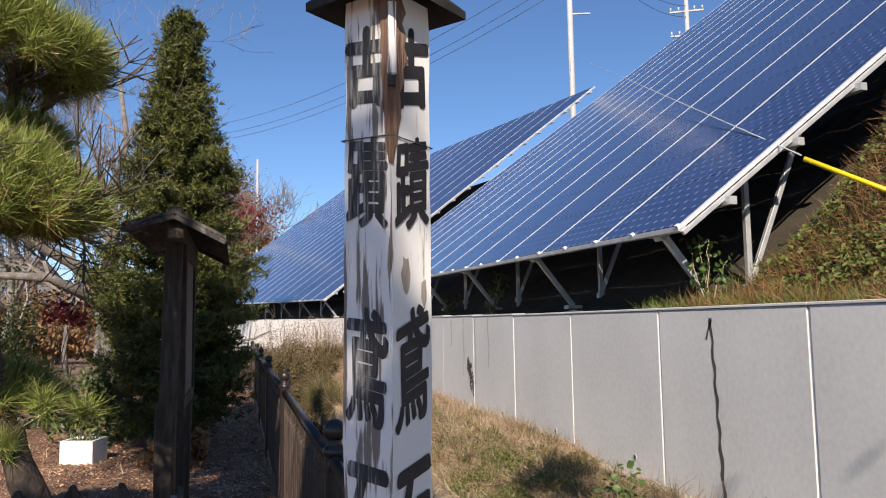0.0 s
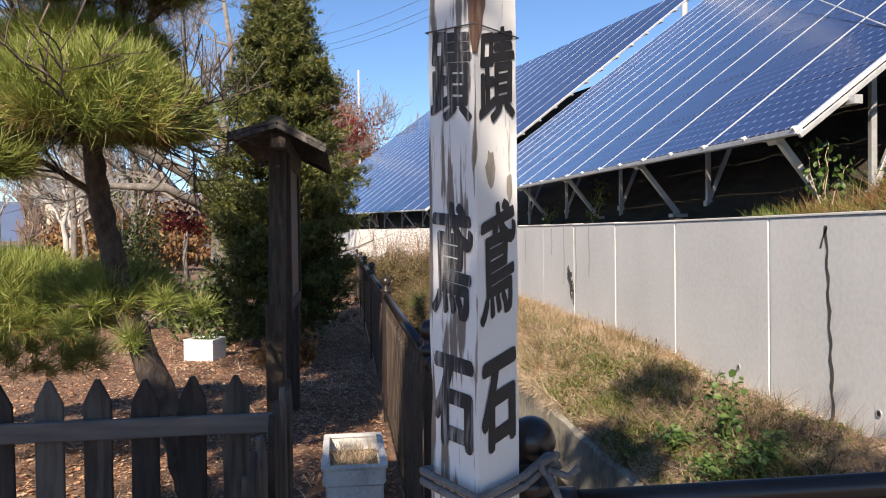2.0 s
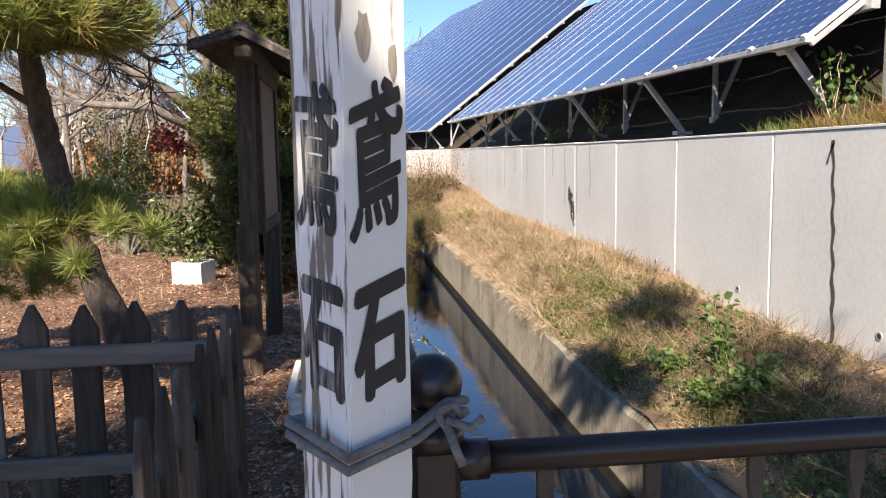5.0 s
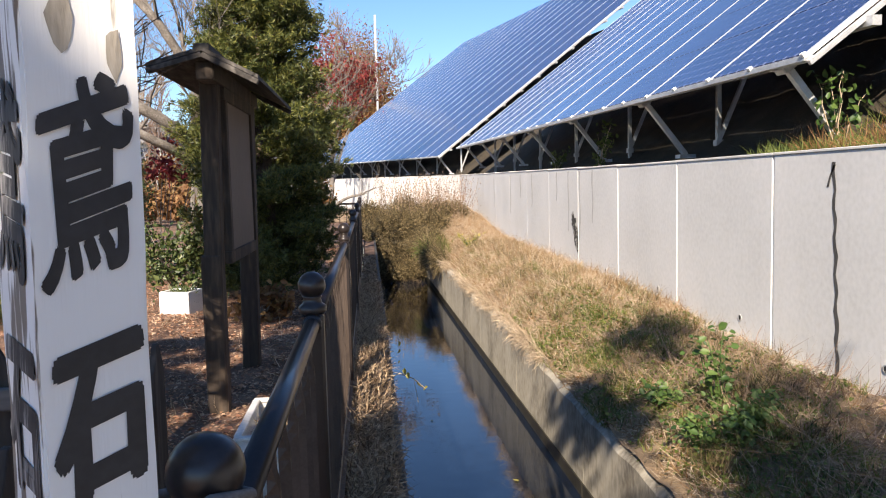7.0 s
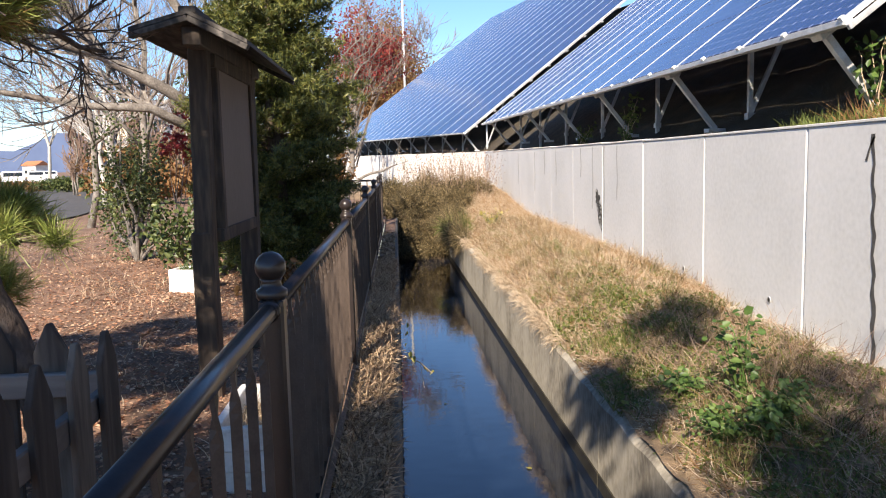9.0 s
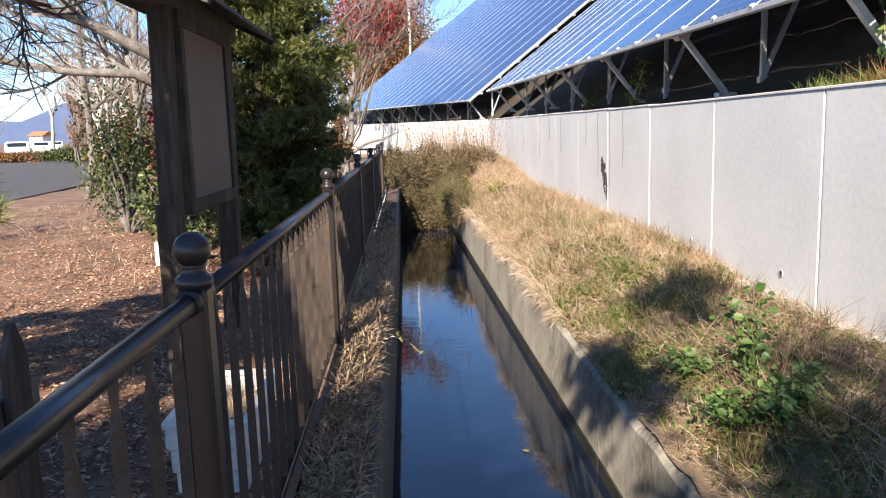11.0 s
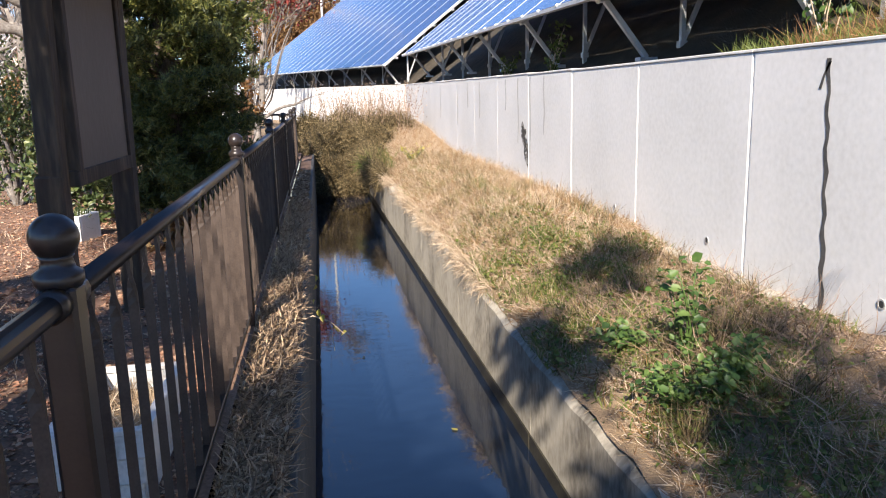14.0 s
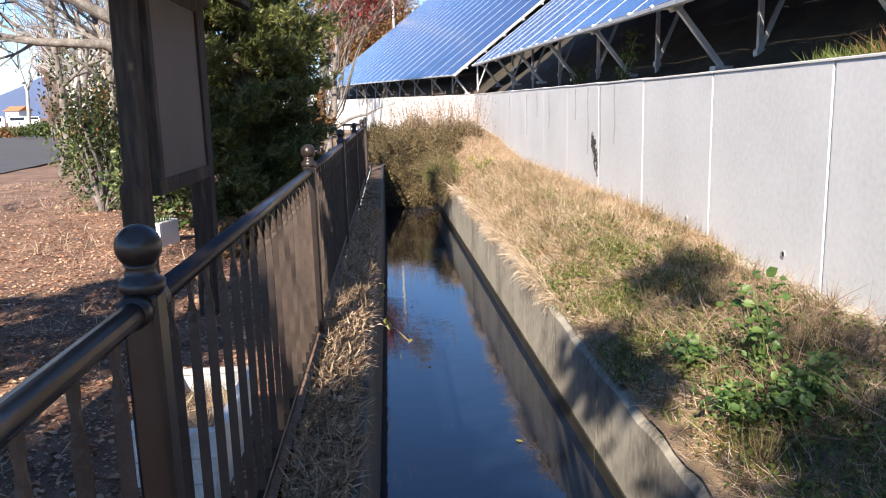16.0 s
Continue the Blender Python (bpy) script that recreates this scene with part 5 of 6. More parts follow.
# unseen tree added behind the walker; clumps set sunward of chosen spots dapple the bank, the pickets and the railing
st = empty("shade_tree", "unseen evergreen broadleaf tree behind the walker, leaf clumps set to shade chosen spots", "tree", (-6.5, -5.0, GZ))
st.location = (0, 0, 0)
top = Vector((-5.6, -4.2, 5.0))
tubes("trunk", [limb((-6.5, -5.0, -0.05), top, 0, 0.2, 0.1, 9)], M_GREYBARK, st, 10)
g = np.random.default_rng(81)
pts = []
SHADED = ((1.85, 6.6, -0.5, 10, 0.2, 330), (1.95, 5.95, -0.4, 10, 0.16, 200), (1.7, 4.55, -0.6, 10, 0.2, 230), (-0.6, 9.2, 0.7, 12, 0.4, 1900), (-0.5, 9.3, 1.3, 12, 0.36, 1300), (-1.6, 9.4, 1.3, 12, 0.3, 700),
          (-1.0, 9.2, 1.6, 12, 0.3, 500), (-1.35, 9.3, 1.0, 12, 0.36, 1000), (-0.2, 8.7, 0.2, 11, 0.4, 1400), (-0.5, 9.6, 0.2, 12.5, 0.4, 1400), (0.1, 9.3, 0.4, 12, 0.4, 1400), (2.6, 7.5, -0.05, 11, 0.2, 150),
          (2.95, 7.75, -0.05, 11, 0.18, 150), (2.7, 6.9, -0.05, 11, 0.25, 130), (3.0, 5.5, -0.1, 10.5, 0.26, 180), (2.6, 3.4, -0.2, 9.5, 0.5, 330), (0.0, 3.4, 0.55, 9, 0.32, 800), (0.15, 3.5, 0.0, 9, 0.25, 500), (2.45, 4.45, -0.1, 10, 0.24, 220), (3.0, 4.2, -0.1, 10, 0.3, 160), (0.0, 2.9, 0.95, 9, 0.1, 150), (-0.45, 3.5, 0.1, 9, 0.34, 800), (-0.9, 4.2, 0.1, 9, 0.3, 450),
          (0.0, 3.95, 0.85, 9, 0.1, 120), (-1.1, 8.7, 0.9, 12, 0.45, 1500), (-0.6, 8.8, 1.3, 12, 0.4, 1500), (-1.5, 3.2, 0.45, 8.5, 0.34, 700), (-0.8, 2.9, 0.4, 8.5, 0.4, 900), (0.9, 1.42, 1.0, 8, 0.36, 1000), (0.06, 1.42, 1.12, 8, 0.09, 160), (0.4, 1.42, 1.03, 8, 0.2, 420), (-0.12, 1.3, 0.93, 8, 0.1, 160),
          (1.9, 1.42, 1.0, 8, 0.36, 800), (-0.06, 1.3, 1.05, 8, 0.12, 130), (-0.06, 1.32, 1.36, 8, 0.05, 30), (3.0, 4.6, -0.1, 10, 0.4, 70), (2.4, 4.2, -0.2, 10, 0.3, 260))
for k, (tx, ty, tz, far, r, m) in enumerate(SHADED):
    c = Vector((tx, ty, tz)) + SUN * far
    tubes("bough", [limb(top, c, 0.3, 0.022, 0.006, 200 + k, 6)], M_GREYBARK, st, 5)
    pts.append(np.array(c) + g.normal(size=(m, 3)) * r * 0.75)
tagged(leaves("foliage", np.concatenate(pts), 0.085, M_SHRUB, st), kind="stuff")


# ---- grass, weeds and fallen leaves ----
def clumped(n, x0, x1, y0, y1, k, sx, sy, gen):
    """Points gathered in clumps."""
    cx, cy = gen.uniform(x0, x1, k), gen.uniform(y0, y1, k)
    i = gen.integers(0, k, n)
    return np.clip(cx[i] + gen.normal(size=n) * sx, x0, x1), np.clip(cy[i] + gen.normal(size=n) * sy, y0, y1)


g = np.random.default_rng(5)
n = 120000
x, y = clumped(n, 1.76, 3.52, 1.6, 24, 3400, 0.08, 0.11, g)
keep = ((y > 6.2) | (g.uniform(size=n) < 0.75)) & (x > 1.81 + 0.03 * np.sin(9 * y) * smooth(7.2, 5.8, y) - 0.04 * smooth(7.4, 8.2, y))
x, y = x[keep], y[keep]
n = len(x)
L = g.uniform(0.05, 0.19, n) * (0.8 + 0.5 * smooth(7, 10, y))
tuft = g.uniform(0, 6.28, 4000)[(np.floor(x * 7) * 37 + np.floor(y * 5) * 11).astype(int) % 4000]
d = g.normal(size=(n, 3)) * (0.9, 0.9, 0.34) + np.stack([0.35 * np.cos(tuft) - 0.1, 0.35 * np.sin(tuft), 0.2 * np.ones(n)], 1)
m_ = n // 5
tagged(blades("brown_grass", np.stack([x, y, bank_z(x, y)], 1)[::5][:m_], d[::5][:m_], L[::5][:m_] * 1.2, np.full(m_, 0.005), M_BROWNLEAF, bend=1.2), "rusty brown dead stems in the bank grass", "grass", kind="stuff")
tagged(blades("dry_grass", np.stack([x, y, bank_z(x, y) - 0.01], 1), d, L, g.uniform(0.002, 0.005, n), M_STRAW, bend=1.4), "matted straw-coloured dry grass on the canal bank", "grass", kind="stuff")
n = 24000
k = 300
wcx = np.where(g.uniform(size=k) < 0.55, g.normal(2.4, 0.27, k), g.uniform(1.8, 3.4, k))
wcy = np.where(g.uniform(size=k) < 0.55, g.uniform(3.0, 8.6, k), g.uniform(7, 17, k))
i = g.integers(0, k, n)
x, y = np.clip(wcx[i] + g.normal(size=n) * 0.1, 1.76, 3.5), wcy[i] + g.normal(size=n) * 0.12
d = g.normal(size=(n, 3)) * 0.6 + (0, 0, 0.9)
tagged(blades("green_grass", np.stack([x, y, bank_z(x, y) - 0.01], 1), d, g.uniform(0.04, 0.12, n), g.uniform(0.004, 0.009, n), M_GREEN, bend=0.7), "patches of fresh green grass on the bank", "grass", kind="stuff")
n = 8000
i = g.integers(0, k, n)
x, y = np.clip(wcx[i] + g.normal(size=n) * 0.12, 1.8, 3.4), wcy[i] + g.normal(size=n) * 0.14
ok = (y < 9.5) & ((y > 4.6) | (x < 2.5))
x, y = x[ok], y[ok]
tagged(leaves("ground_weeds", np.stack([x, y, bank_z(x, y) + g.uniform(0.01, 0.07, len(x))], 1), 0.026, M_GREEN, normals=np.tile((0, 0, 1.0), (len(x), 1)), long=1.2), "low green weeds among the grass", "weeds", kind="stuff")
# ragged upright tufts that break the outline of the bank
tk = 170
tx_, ty_ = g.uniform(1.9, 3.4, tk), g.uniform(4.5, 18, tk)
i = g.integers(0, tk, 9000)
x, y = tx_[i] + g.normal(size=9000) * 0.035, ty_[i] + g.normal(size=9000) * 0.045
tagged(blades("grass_tufts", np.stack([x, y, bank_z(x, y) - 0.01], 1), g.normal(size=(9000, 3)) * (0.55, 0.55, 0.3) + (-0.05, 0, 0.8), g.uniform(0.08, 0.26, 9000), g.uniform(0.003, 0.006, 9000), M_BRUSH, bend=1.2), "ragged olive-brown grass tufts on the bank", "grass", kind="stuff")
# arching dead stems on the near bank
n = 3200
x, y = g.uniform(2.2, 3.5, n), 2.6 + 4.2 * g.uniform(0, 1, n)
tagged(blades("dead_stems", np.stack([x, y, bank_z(x, y) + 0.01], 1), g.normal(size=(n, 3)) * (0.9, 0.9, 0.25) + (0, 0, 0.2), g.uniform(0.12, 0.4, n), g.uniform(0.003, 0.006, n), M_DRYSTALK, bend=1.5), "arching grey-brown dead stems on the bank", "stems", kind="stuff")
# hanging grass along the canal edge
n = 5000
y = clumped(n, 0, 1, 7.2, 22, 60, 0.1, 0.14, g)[1]
x = 1.77 - 0.012 * np.maximum(0, y - 6) + g.uniform(-0.03, 0.08, n)
d = np.stack([g.normal(-0.55, 0.3, n), g.normal(0, 0.4, n), g.normal(-0.25, 0.5, n)], 1)
tagged(blades("hanging_grass", np.stack([x, y, bank_z(np.full(n, 1.78), y) + 0.02], 1), d, g.uniform(0.06, 0.2, n), g.uniform(0.003, 0.006, n), M_STRAW, bend=1.6), "dry grass hanging over the canal edge", "grass", kind="stuff")

n = 6000
y = g.uniform(16, 23, n)
x = 1.77 - 0.012 * (y - 6) + g.uniform(-0.05, 0.1, n)
d = np.stack([g.normal(-0.5, 0.35, n), g.normal(0, 0.4, n), g.normal(-0.1, 0.7, n)], 1)
tagged(blades("hanging_brush", np.stack([x, y, bank_z(np.full(n, 1.78), y) + 0.04], 1), d, g.uniform(0.2, 0.55, n), g.uniform(0.005, 0.01, n), M_BRUSH, bend=1.2), "olive brush drooping into the far canal", "brush", kind="stuff")


def weed(x, y, h, n, label, mat=M_WEED, size=0.06, wide=0.17):
    z = float(bank_z(np.array(x), np.array(y)))
    e = empty("weed", label, "plant", (x, y, z), "weeds on the bank")
    e.location = (0, 0, 0)
    st, pts, nm = [], [], []
    for k in range(9):
        tip = Vector((x + random.uniform(-wide, wide), y + random.uniform(-wide, wide), z + h * random.uniform(0.5, 1)))
        run = limb((x, y, z - 0.02), tip, 0.03, 0.007, 0.003, 90 + k, 5)
        st.append(run)
        for j in range(n // 9):
            p = run[0][random.randrange(1, 5)] + Vector((random.uniform(-1, 1), random.uniform(-1, 1), random.uniform(-0.3, 0.6))) * 0.09
            pts.append(p[:])
            nm.append((random.uniform(-0.5, 0.5), random.uniform(-0.9, 0.3), 0.9))
    for run in st:
        tubes("stem", [run], M_WEED, e, 5)
    leaves("foliage", np.array(pts), size * np.random.uniform(0.35, 1.25, len(pts)), mat, e, normals=np.array(nm), long=1.35, curl=0.22)


weed(2.4, 5.3, 0.58, 230, "tall broad-leaved green weed on the bank", size=0.038, wide=0.12)
weed(2.16, 4.9, 0.24, 420, "dark green broad-leaved weed on the bank", size=0.032, wide=0.2)
weed(2.38, 4.75, 0.22, 420, "dark green broad-leaved weed on the bank", size=0.032, wide=0.2)
weed(2.2, 5.75, 0.14, 140, "low bright green weed on the bank", size=0.04)
weed(2.3, 16.8, 0.3, 120, "yellow-leaved weed on the bank", M_YELLOW, 0.042, 0.28)
weed(1.85, 3.4, 0.2, 130, "green weed by the canal edge", size=0.04)

# reeds and brush choking the canal end
sheet("ground_canal_end", np.linspace(0.2, 1.9, 8), np.arange(20.4, 33, 0.6), lambda X, Y: -1.15 + 1.5 * smooth(20.5, 24, Y) + 0.12 * np.sin(X * 4), M_BANK, "silted canal end under dry brush", "ground", 0.03)
MOUNDS = ((0.5, 21.2, 0.05, 0.5, 0.7), (1.0, 21.8, 0.15, 0.6, 0.75), (1.5, 21.4, 0.2, 0.5, 0.6), (0.2, 22.6, 0.45, 0.6, 0.55), (1.2, 23.0, 0.5, 0.7, 0.6), (2.0, 22.6, 0.45, 0.6, 0.55), (2.6, 23.2, 0.45, 0.6, 0.5),
          (1.72, 20.2, -0.1, 0.32, 0.42), (1.66, 18.7, -0.15, 0.22, 0.35), (1.95, 21.3, 0.25, 0.45, 0.45), (0.05, 20.4, 0.1, 0.25, 0.3), (0.8, 20.6, -0.5, 0.5, 0.45), (1.4, 20.5, -0.4, 0.4, 0.5), (0.35, 20.3, -0.45, 0.3, 0.5), (0.85, 20.1, -0.8, 0.4, 0.35), (1.35, 20.0, -0.75, 0.35, 0.35), (0.45, 20.0, -0.8, 0.25, 0.35))
bp, bd, lp_ = [], [], []
for mx_, my_, mz_, mr, mh in MOUNDS:
    m_ = int(5200 * mr)
    u = g.normal(size=(m_, 3))
    u /= np.linalg.norm(u, axis=1)[:, None]
    u[:, 2] = np.abs(u[:, 2]) * 1.2 - 0.35
    lump = 1 + 0.22 * np.sin(7 * u[:, 0] + 3 * mx_) * np.cos(6 * u[:, 1] + my_) + 0.1 * np.sin(17 * u[:, 2])
    k_ = (g.uniform(0.45, 1.0, m_) * lump)[:, None]
    p_ = np.array([mx_, my_, mz_]) + u * (mr, mr, mh) * k_
    bp.append(p_)
    bd.append(u * 0.6 + g.normal(size=(m_, 3)) * 0.7 + (0, -0.1, 0.1))
    q_ = p_[g.uniform(size=m_) < 0.5]
    lp_.append(q_ + g.normal(size=q_.shape) * 0.05)
bp, bd, lp_ = np.concatenate(bp), np.concatenate(bd), np.concatenate(lp_)
n = len(bp)
tagged(blades("dry_brush", bp, bd, g.uniform(0.08, 0.3, n), g.uniform(0.005, 0.011, n), M_BRUSH, bend=1.5), "tangled dry brush at the canal end", "brush", kind="stuff")
tagged(leaves("brush_leaves", lp_, g.uniform(0.02, 0.05, len(lp_)), M_BRUSH), "withered olive leaves in the dry brush", "brush", kind="stuff")
n = 1500
x, y = clumped(n, 1.4, 2.0, 17.5, 20.5, 14, 0.1, 0.16, g)
tagged(blades("green_brush", np.stack([x, y, np.full(n, -0.1)], 1), g.normal(size=(n, 3)) * 0.6 + (-0.5, -0.2, 0.1), g.uniform(0.15, 0.4, n), g.uniform(0.008, 0.016, n), M_GREEN, bend=1.3), "green grass in the dry brush", "brush", kind="stuff")
reeds, heads = [], []
for k in range(190):
    x0, y0 = random.uniform(0.5, 3.0), random.uniform(22, 25)
    hgt = random.uniform(0.9, 1.6)
    tip = Vector((x0 + random.uniform(-0.4, 0.4), y0 + random.uniform(-0.3, 0.3), 0.1 + hgt))
    stalk = limb((x0, y0, 0.1), tip, 0.03, 0.007, 0.004, k, 5)
    reeds.append(stalk)
    for j in range(26):
        q = stalk[0][random.randrange(2, 5)]
        heads.append((q + Vector((random.gauss(0, 0.08), random.gauss(0, 0.08), random.gauss(-0.03, 0.12))))[:])
rd = empty("dry_stalks", "tall dry seed-headed stalks before the far wall", "stalks", (1.2, 20, 0.1))
rd.location = (0, 0, 0)
tagged(tubes("stalks", reeds, M_DRYSTALK, rd, 3, smooth=False), kind="stuff")
tagged(leaves("seed_heads", np.array(heads), 0.024, M_DRYSTALK, rd), kind="stuff")
rd["kind"] = "stuff"

# fallen leaves
n = 95000
x, y = -np.abs(g.normal(0, 3.0, n)) - 0.05, 2.2 + 15 * g.uniform(0, 1, n) ** 1.2
ok = x > -9
x, y = x[ok], y[ok]
z = ground_z(x, y) + g.uniform(0.002, 0.014, len(x))
tagged(leaves("fallen_leaves", np.stack([x, y, z], 1), 0.008 + 0.02 * g.uniform(0, 1, len(x)) ** 2, M_LITTER, normals=np.tile((0, 0, 1.5), (len(x), 1)), long=1.4, curl=0.16), "rust-brown fallen leaves strewn over the ground", "leaves", kind="stuff")
n = 24000
tagged(blades("ledge_grass", np.stack([g.uniform(0.03, 0.27, n), 1.5 + 10 * g.uniform(0, 1, n) ** 1.3, g.uniform(0.02, 0.07, n)], 1), g.normal(size=(n, 3)) * (0.9, 0.6, 0.35) + (0.5, 0, 0.1), g.uniform(0.03, 0.09, n), g.uniform(0.004, 0.009, n), M_PALELEAF, bend=2.2), "matted dead stems on the fence ledge", "grass", kind="stuff")
n = 5200
x, y = g.uniform(0.035, 0.265, n), g.uniform(1.5, 16, n)
tagged(leaves("ledge_leaves", np.stack([x, y, 0.025 + g.uniform(0.0, 0.035, n)], 1), g.uniform(0.014, 0.03, n), M_PALELEAF, normals=np.tile((0, 0, 1.0), (n, 1)), long=2.2, curl=0.3), "pale curled leaves along the fence ledge", "leaves", kind="stuff")
n = 7000
x, y = clumped(n, -7, -0.05, 2.6, 17, 160, 0.25, 0.25, g)
tagged(blades("lawn_grass", np.stack([x, y, ground_z(x, y)], 1), g.normal(size=(n, 3)) * 0.7 + (0, 0, 0.6), g.uniform(0.04, 0.13, n), g.uniform(0.003, 0.006, n), M_STRAW, bend=0.8), "sparse dry lawn grass among the leaves", "grass", kind="stuff")
# trailing twig over the water
tw = empty("trailing_twig", "thin trailing twig with yellow leaves over the water", "plant", (0.3, 6.0, 0.0))
tw.location = (0, 0, 0)
tubes("stem", [([Vector((0.24, 6.1, 0.02)), Vector((0.36, 6.05, 0.08)), Vector((0.46, 6.07, 0.03)), Vector((0.54, 6.0, -0.03))], 0.004), ([Vector((0.46, 6.07, 0.03)), Vector((0.48, 5.9, -0.1))], 0.002)], M_STRAW, tw, 5)
leaves("foliage", np.array([(0.54, 6.0, -0.03), (0.5, 6.02, 0.0), (0.42, 6.05, 0.06), (0.4, 6.1, 0.08), (0.36, 6.3, 0.1), (0.37, 6.6, 0.12), (0.38, 6.7, 0.16)]), 0.035, M_YELLOW, tw)
for x, y in ((0.62, 3.75), (0.9, 5.4), (0.75, 8.3), (1.3, 6.6)):
    tagged(leaves("floating_leaf", np.array([(x, y, -0.992)]), 0.035, M_YELLOW, normals=np.array([(0, 0, 9.0)]), curl=0.02), "yellow leaf floating on the water", "leaf", "floating leaves")

# hillside plants beside the panels
n = 46000
x, y = clumped(n, 3.9, 7.5, 2.0, 6.9, 420, 0.15, 0.15, g)
tagged(blades("hillside_dry_grass", np.stack([x, y, hill_z(x, y) - 0.02], 1), g.normal(size=(n, 3)) * 0.8 + (-0.4, 0, 0.4), g.uniform(0.1, 0.35, n), g.uniform(0.004, 0.009, n), M_BROWNLEAF, bend=0.9), "brown dry vines and grass on the hillside", "grass", kind="stuff")
n = 9000
x, y = clumped(n, 3.75, 5.2, 3.0, 7.6, 140, 0.14, 0.16, g)
tagged(blades("hillside_green_grass", np.stack([x, y, hill_z(x, y) - 0.02], 1), g.normal(size=(n, 3)) * 0.6 + (-0.1, 0, 0.8), g.uniform(0.08, 0.24, n), g.uniform(0.004, 0.01, n), M_GREEN, bend=0.8), "green grass along the top of the wall", "grass", kind="stuff")
n = 26000
x, y = clumped(n, 4.3, 8.5, 2.2, 6.8, 120, 0.17, 0.17, g)
tagged(leaves("hillside_ivy", np.stack([x, y, hill_z(x, y) + g.uniform(0.02, 0.3, n)], 1), g.uniform(0.02, 0.045, n), M_GREEN, normals=np.tile((-0.5, -0.3, 0.8), (n, 1))), "green creeper leaves on the hillside", "creeper", kind="stuff")
for k, (x, y, hgt) in enumerate(((4.25, 6.95, 0.75), (4.15, 13.6, 0.9), (4.3, 17.2, 0.6))):
    e = empty("creeper", "thin green creeper growing up behind the wall", "plant", (x, y, 1.6), "creepers")
    e.location = (0, 0, 0)
    runs_ = [limb((x, y, 1.55), (x + random.uniform(-0.15, 0.25), y + random.uniform(-0.3, 0.3), 1.6 + hgt * random.uniform(0.5, 1)), 0.05, 0.008, 0.003, 130 + 7 * k + j, 6) for j in range(6)]
    for run in runs_:
        tubes("stem", [run], M_STRAW, e, 4)
    pts = [(p + Vector((random.gauss(0, 0.05), random.gauss(0, 0.05), random.gauss(0, 0.05))))[:] for r_ in runs_ for p in r_[0][1:] for _ in range(4)]
    leaves("foliage", np.array(pts), 0.05, M_GREEN if k else M_WEED, e)

# ---- far things ----
gw = empty("guy_wire", "steel guy wire with a yellow plastic guard", "wire", (4.63, 5.97, 2.99))
gw.location = (0, 0, 0)
tubes("wire", [([Vector((4.63, 5.97, 2.99)), Vector((24.7, 53.8, 22.3))], 0.008)], M_GALV, gw, 5)
tubes("guard", [([Vector((4.66, 5.97, 2.96)), Vector((5.05, 5.48, 2.6)), Vector((5.7, 4.75, 2.1))], 0.023)], M_YPIPE, gw, 10)
up_ = empty("utility_pole", "tall pale steel utility pole behind the panels", "pole", (24.7, 53.8, 0.5), "utility poles")
up_.location = (0, 0, 0)
tubes("shaft", [([Vector((24.7, 53.8, 0.0)), Vector((24.7, 53.8, 34))], [0.28, 0.2])], M_POLE, up_, 12)
part("cross_arm", beam((24.7, 53.8, 25.6), (26.2, 53.3, 25.6), 0.1, 0.1), M_POLE, up_)
up2 = empty("utility_pole", "far utility pole with cross arms and insulators", "pole", (44.7, 68.2, 0.5), "utility poles")
up2.location = (0, 0, 0)
tubes("shaft", [([Vector((44.7, 68.2, 0.0)), Vector((44.7, 68.2, 36))], [0.3, 0.22])], M_POLE, up2, 10)
for z in (31.0, 33.6):
    part("cross_arm", beam((43.2, 69.0, z), (46.2, 67.4, z), 0.16, 0.16), M_POLE, up2)
    for t in (-1, -0.5, 0.5, 1):
        tubes("insulator", [([Vector((44.7 + 1.4 * t, 68.2 - 0.75 * t, z + 0.1)), Vector((44.7 + 1.4 * t, 68.2 - 0.75 * t, z + 0.5))], 0.1)], M_POLE, up2, 6)


def cable(a, b, sag, r=0.03):
    a, b = Vector(a), Vector(b)
    pts = [a.lerp(b, t) - Vector((0, 0, sag * 4 * t * (1 - t))) for t in np.linspace(0, 1, 12)]
    tagged(tubes("power_line", [(pts, r)], M_CABLE, None, 4), "dark overhead power line against the sky", "cable", "power lines")


for dz in (0, 0.8, 2.2):
    cable((24.7, 53.8, 28 + dz), (-6, 110, 27 + dz), 2.5)
for dz in (0, 1.2):
    cable((24.7, 53.8, 33 + dz), (44.7, 68.2, 33 + dz), 2.0)

lp = empty("lamp_pole", "thin white lamp pole before the far panels", "pole", (0.35, 30, 0.2))
lp.location = (0, 0, 0)
tubes("shaft", [([Vector((1.4, 80, 0.0)), Vector((1.4, 80, 18.6))], 0.12)], M_POLE, lp, 8)

tagged(mesh_object("road", [(-60, 9, GZ + 0.03), (-8.4, 17.6, GZ + 0.03), (-9.1, 24, GZ + 0.03), (-11.4, 36, GZ + 0.03), (-36, 120, GZ + 0.03), (-110, 400, GZ + 0.03), (-150, 400, GZ + 0.03), (-60, 120, GZ + 0.03), (-34, 50, GZ + 0.03)],
                   [(0, 1, 2, 3, 4, 5, 6, 7, 8)], M_ASPHALT), "grey asphalt street leading away past the park", "road", kind="structure")
hd = leafy("hedge", "clipped green roadside hedge", "hedge", (-19.3, 51, GZ), (-19.3, 51, 0.6), (3.4, 0.5, 0.48), 9000, 0.1, M_SHRUB, 91, 10, M_GREYBARK, 0.1, 90)
leafy("hedge", "low brown autumn hedge beside the street", "hedge", (-25.5, 55, GZ), (-25.8, 55, 0.45), (2.2, 0.5, 0.36), 5200, 0.1, M_BROWNLEAF, 92, 10, M_GREYBARK, 0.1, 70)


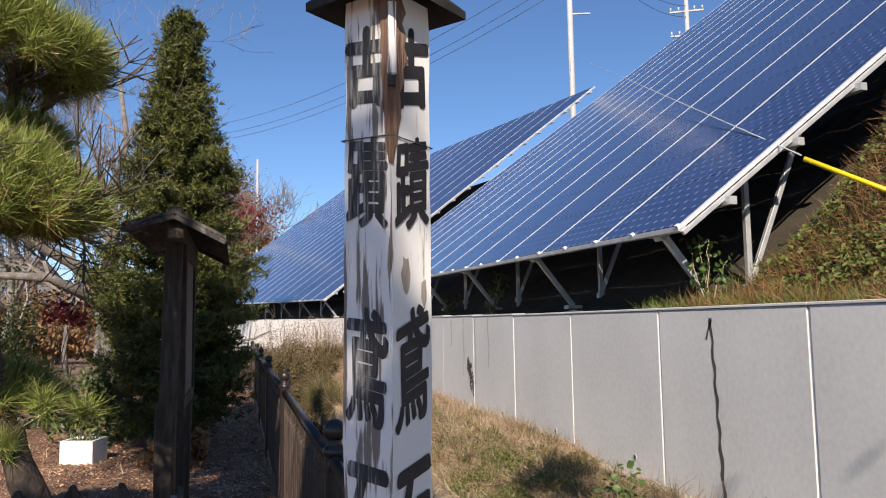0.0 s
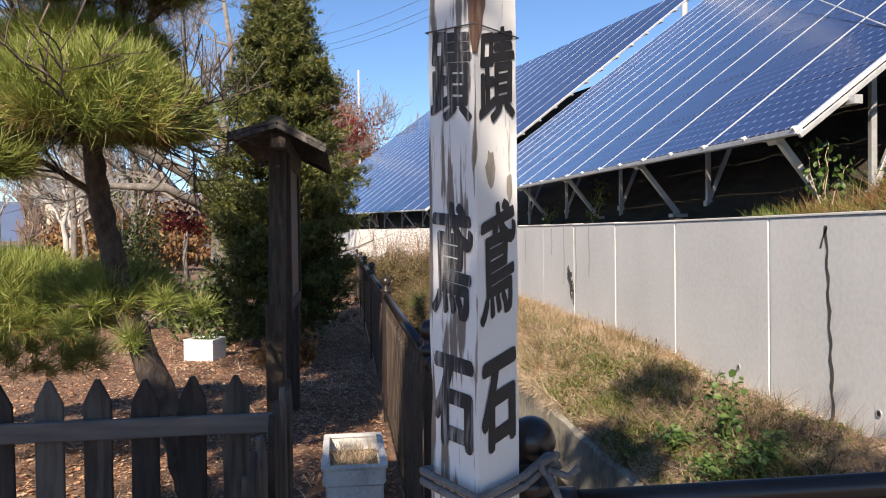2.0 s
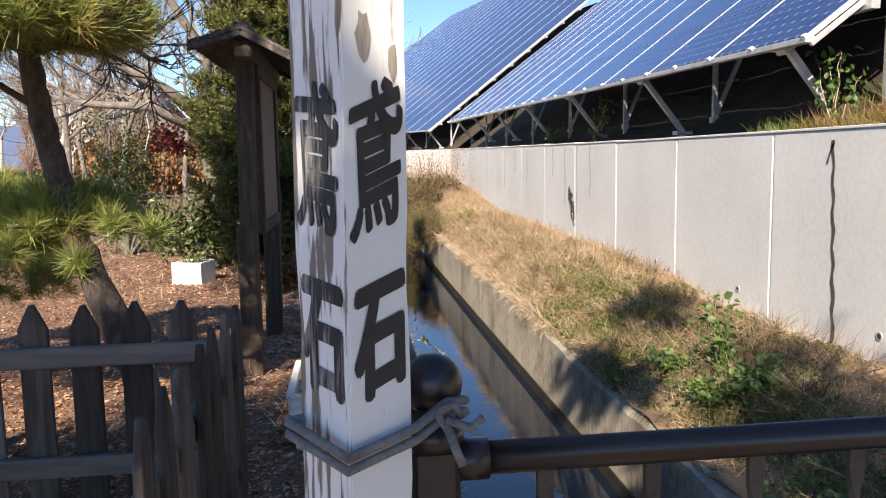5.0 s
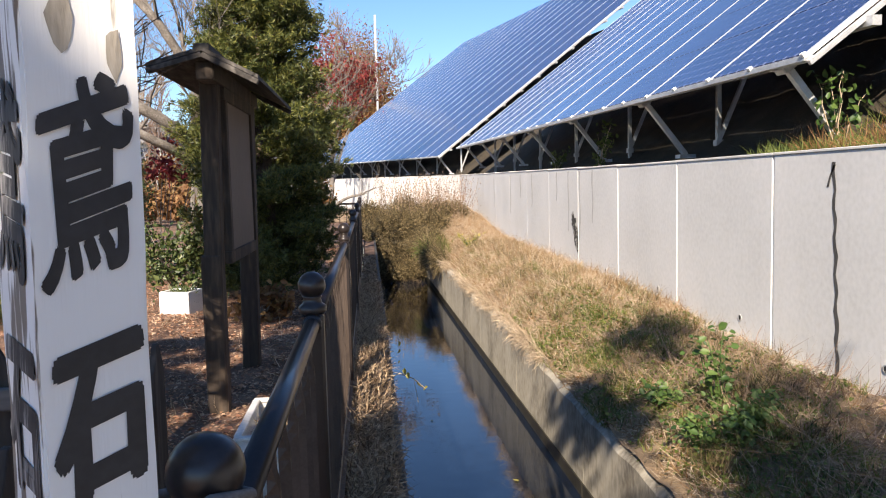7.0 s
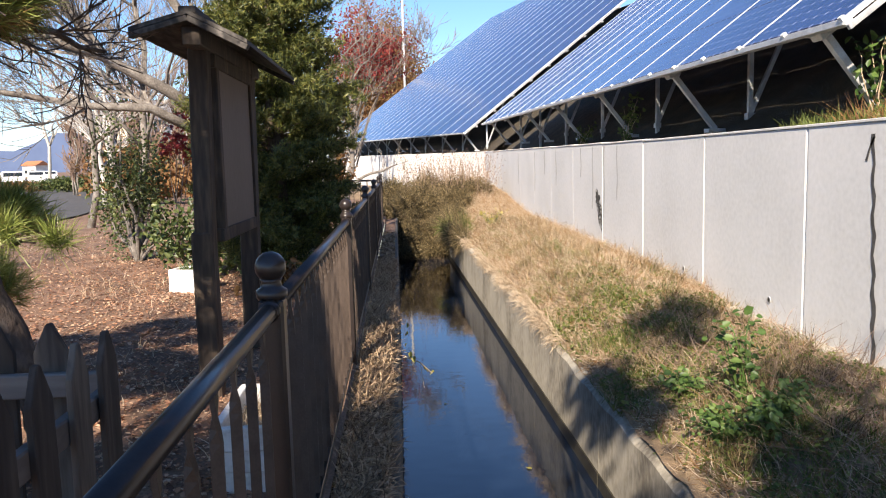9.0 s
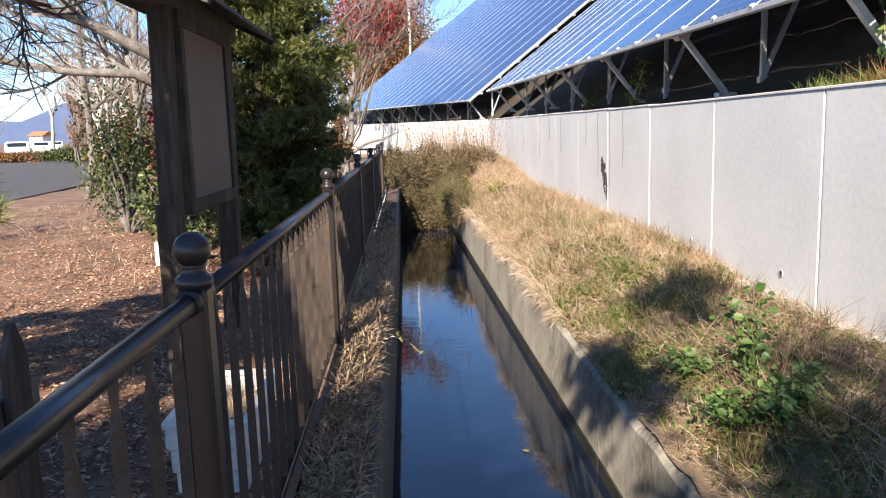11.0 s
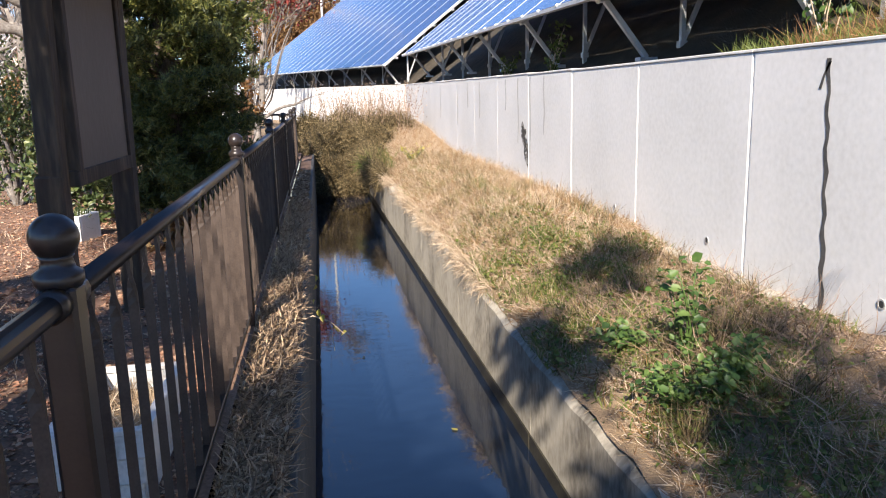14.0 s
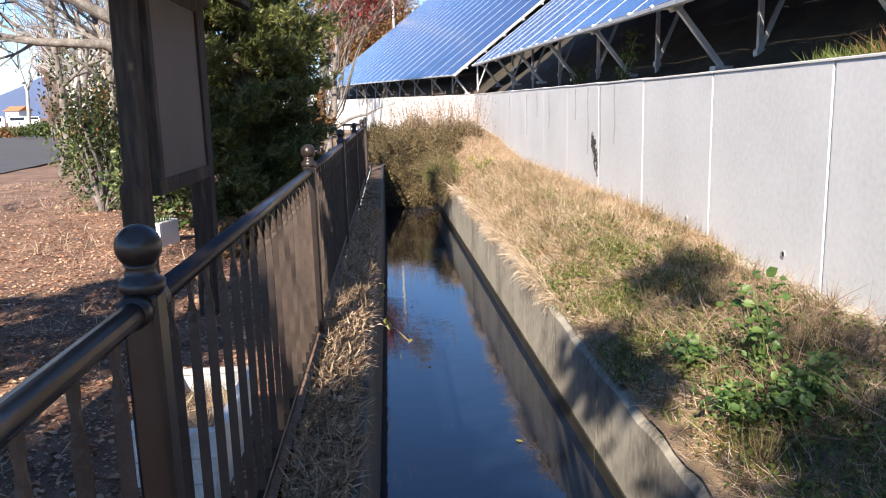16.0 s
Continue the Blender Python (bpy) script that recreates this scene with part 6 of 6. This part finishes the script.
def car(x, y, rz, label):
    e = empty("car", label, "car", (x, y, GZ + 0.03), "cars on the street")
    e.matrix_basis = pose(x, y, GZ + 0.03, 0, 0, rz)
    bm = bmesh.new()
    prof = [(-2.1, 0.3), (-2.15, 0.75), (-1.9, 0.95), (-1.4, 1.4), (0.5, 1.45), (1.1, 1.0), (2.0, 0.85), (2.15, 0.6), (2.1, 0.3)]
    a = [bm.verts.new((-0.83, p, z)) for p, z in prof]
    b = [bm.verts.new((0.83, p, z)) for p, z in prof]
    bm.faces.new(a)
    bm.faces.new(b[::-1])
    for k in range(len(prof)):
        k2 = (k + 1) % len(prof)
        bm.faces.new((a[k], b[k], b[k2], a[k2]))
    bmesh.ops.bevel(bm, geom=bm.edges[:], offset=0.06, segments=2, affect="EDGES")
    part("body", bm, M_CARWHITE, e)
    part("rear_window", box(1.3, 0.02, 0.42, pose(0, -1.69, 1.18, -48, 0, 0)), M_DARKWIN, e)
    for sx in (-0.84, 0.84):
        part("side_window", box(0.02, 1.7, 0.36, pose(sx, -0.4, 1.17)), M_DARKWIN, e)
        for sy in (-1.3, 1.35):
            tubes("wheel", [([Vector((sx - 0.08, sy, 0.31)), Vector((sx + 0.08, sy, 0.31))], 0.31)], M_TYRE_HOLLOW, e, 14)


car(-38, 85, 25, "white hatchback car on the street")
car(-47.5, 110, 25, "white van-like car farther down the street")
car(-30.2, 64, 25, "white car at the edge of the street")


def house(x, y, w, d, h, rz, wall, roof, label, storeys=1):
    e = empty("house", label, "house", (x, y, GZ), "houses beyond the park")
    e.matrix_basis = pose(x, y, GZ, 0, 0, rz)
    part("wall", box(w, d, h, pose(0, 0, h / 2)), wall, e)
    bm = bmesh.new()
    o = 0.5
    v_ = [bm.verts.new(p) for p in ((-w / 2 - o, -d / 2 - o, h), (w / 2 + o, -d / 2 - o, h), (w / 2 + o, d / 2 + o, h), (-w / 2 - o, d / 2 + o, h), (-w / 2 - o, 0, h + d * 0.28), (w / 2 + o, 0, h + d * 0.28))]
    for q in ((0, 1, 5, 4), (2, 3, 4, 5), (0, 4, 3), (1, 2, 5), (3, 2, 1, 0)):
        bm.faces.new([v_[i] for i in q])
    part("roof", bm, roof, e)
    for s in range(storeys):
        for k in range(max(2, int(w / 2.4))):
            xx = -w / 2 + (k + 0.5) * w / max(2, int(w / 2.4))
            wdw = part("window", box(1.1, 0.06, 1.0, pose(xx, -d / 2 - 0.02, 1.5 + 2.7 * s)), M_DARKWIN, e)
            part("frame", box(1.25, 0.05, 0.08, pose(xx, -d / 2 - 0.03, 0.96 + 2.7 * s)), M_WHITEWALL, wdw)


house(-11.5, 47, 6, 6, 2.2, -15, M_WHITEWALL, M_ROOFGREY, "low white house with a grey tiled roof")
house(-17, 58, 7, 6, 4.6, -15, M_HOUSE, M_ROOFGREY, "cream two-storey house beyond the trees", 2)
house(-110, 243, 5, 5, 3.4, -20, M_WHITEWALL, M_ORANGEROOF, "white roadside building with an orange tiled roof")
house(-26, 96, 9, 8, 5, -20, M_HOUSE, M_ROOFGREY, "distant cream building along the street", 2)
house(-9.5, 66, 6, 6, 2.8, -10, M_WHITEWALL, M_ROOFGREY, "white house partly hidden by trees")
# mountains
v, f = [], []
for k in range(60):
    x = -3200 + 80 * k
    hgt = 150 + 60 * math.sin(k * 0.31) + 40 * math.sin(k * 0.77 + 1) + 18 * math.sin(k * 1.9)
    v += [(x, 3000 - 0.2 * x * 0, -20), (x, 3000, max(20, 0.72 * hgt * (1.15 - k / 75)))]
for k in range(59):
    f.append((2 * k, 2 * k + 2, 2 * k + 3, 2 * k + 1))
tagged(mesh_object("backdrop_mountains", v, f, M_MOUNT), "distant mountain ridge with haze blue in its colour", "mountain", kind="structure")
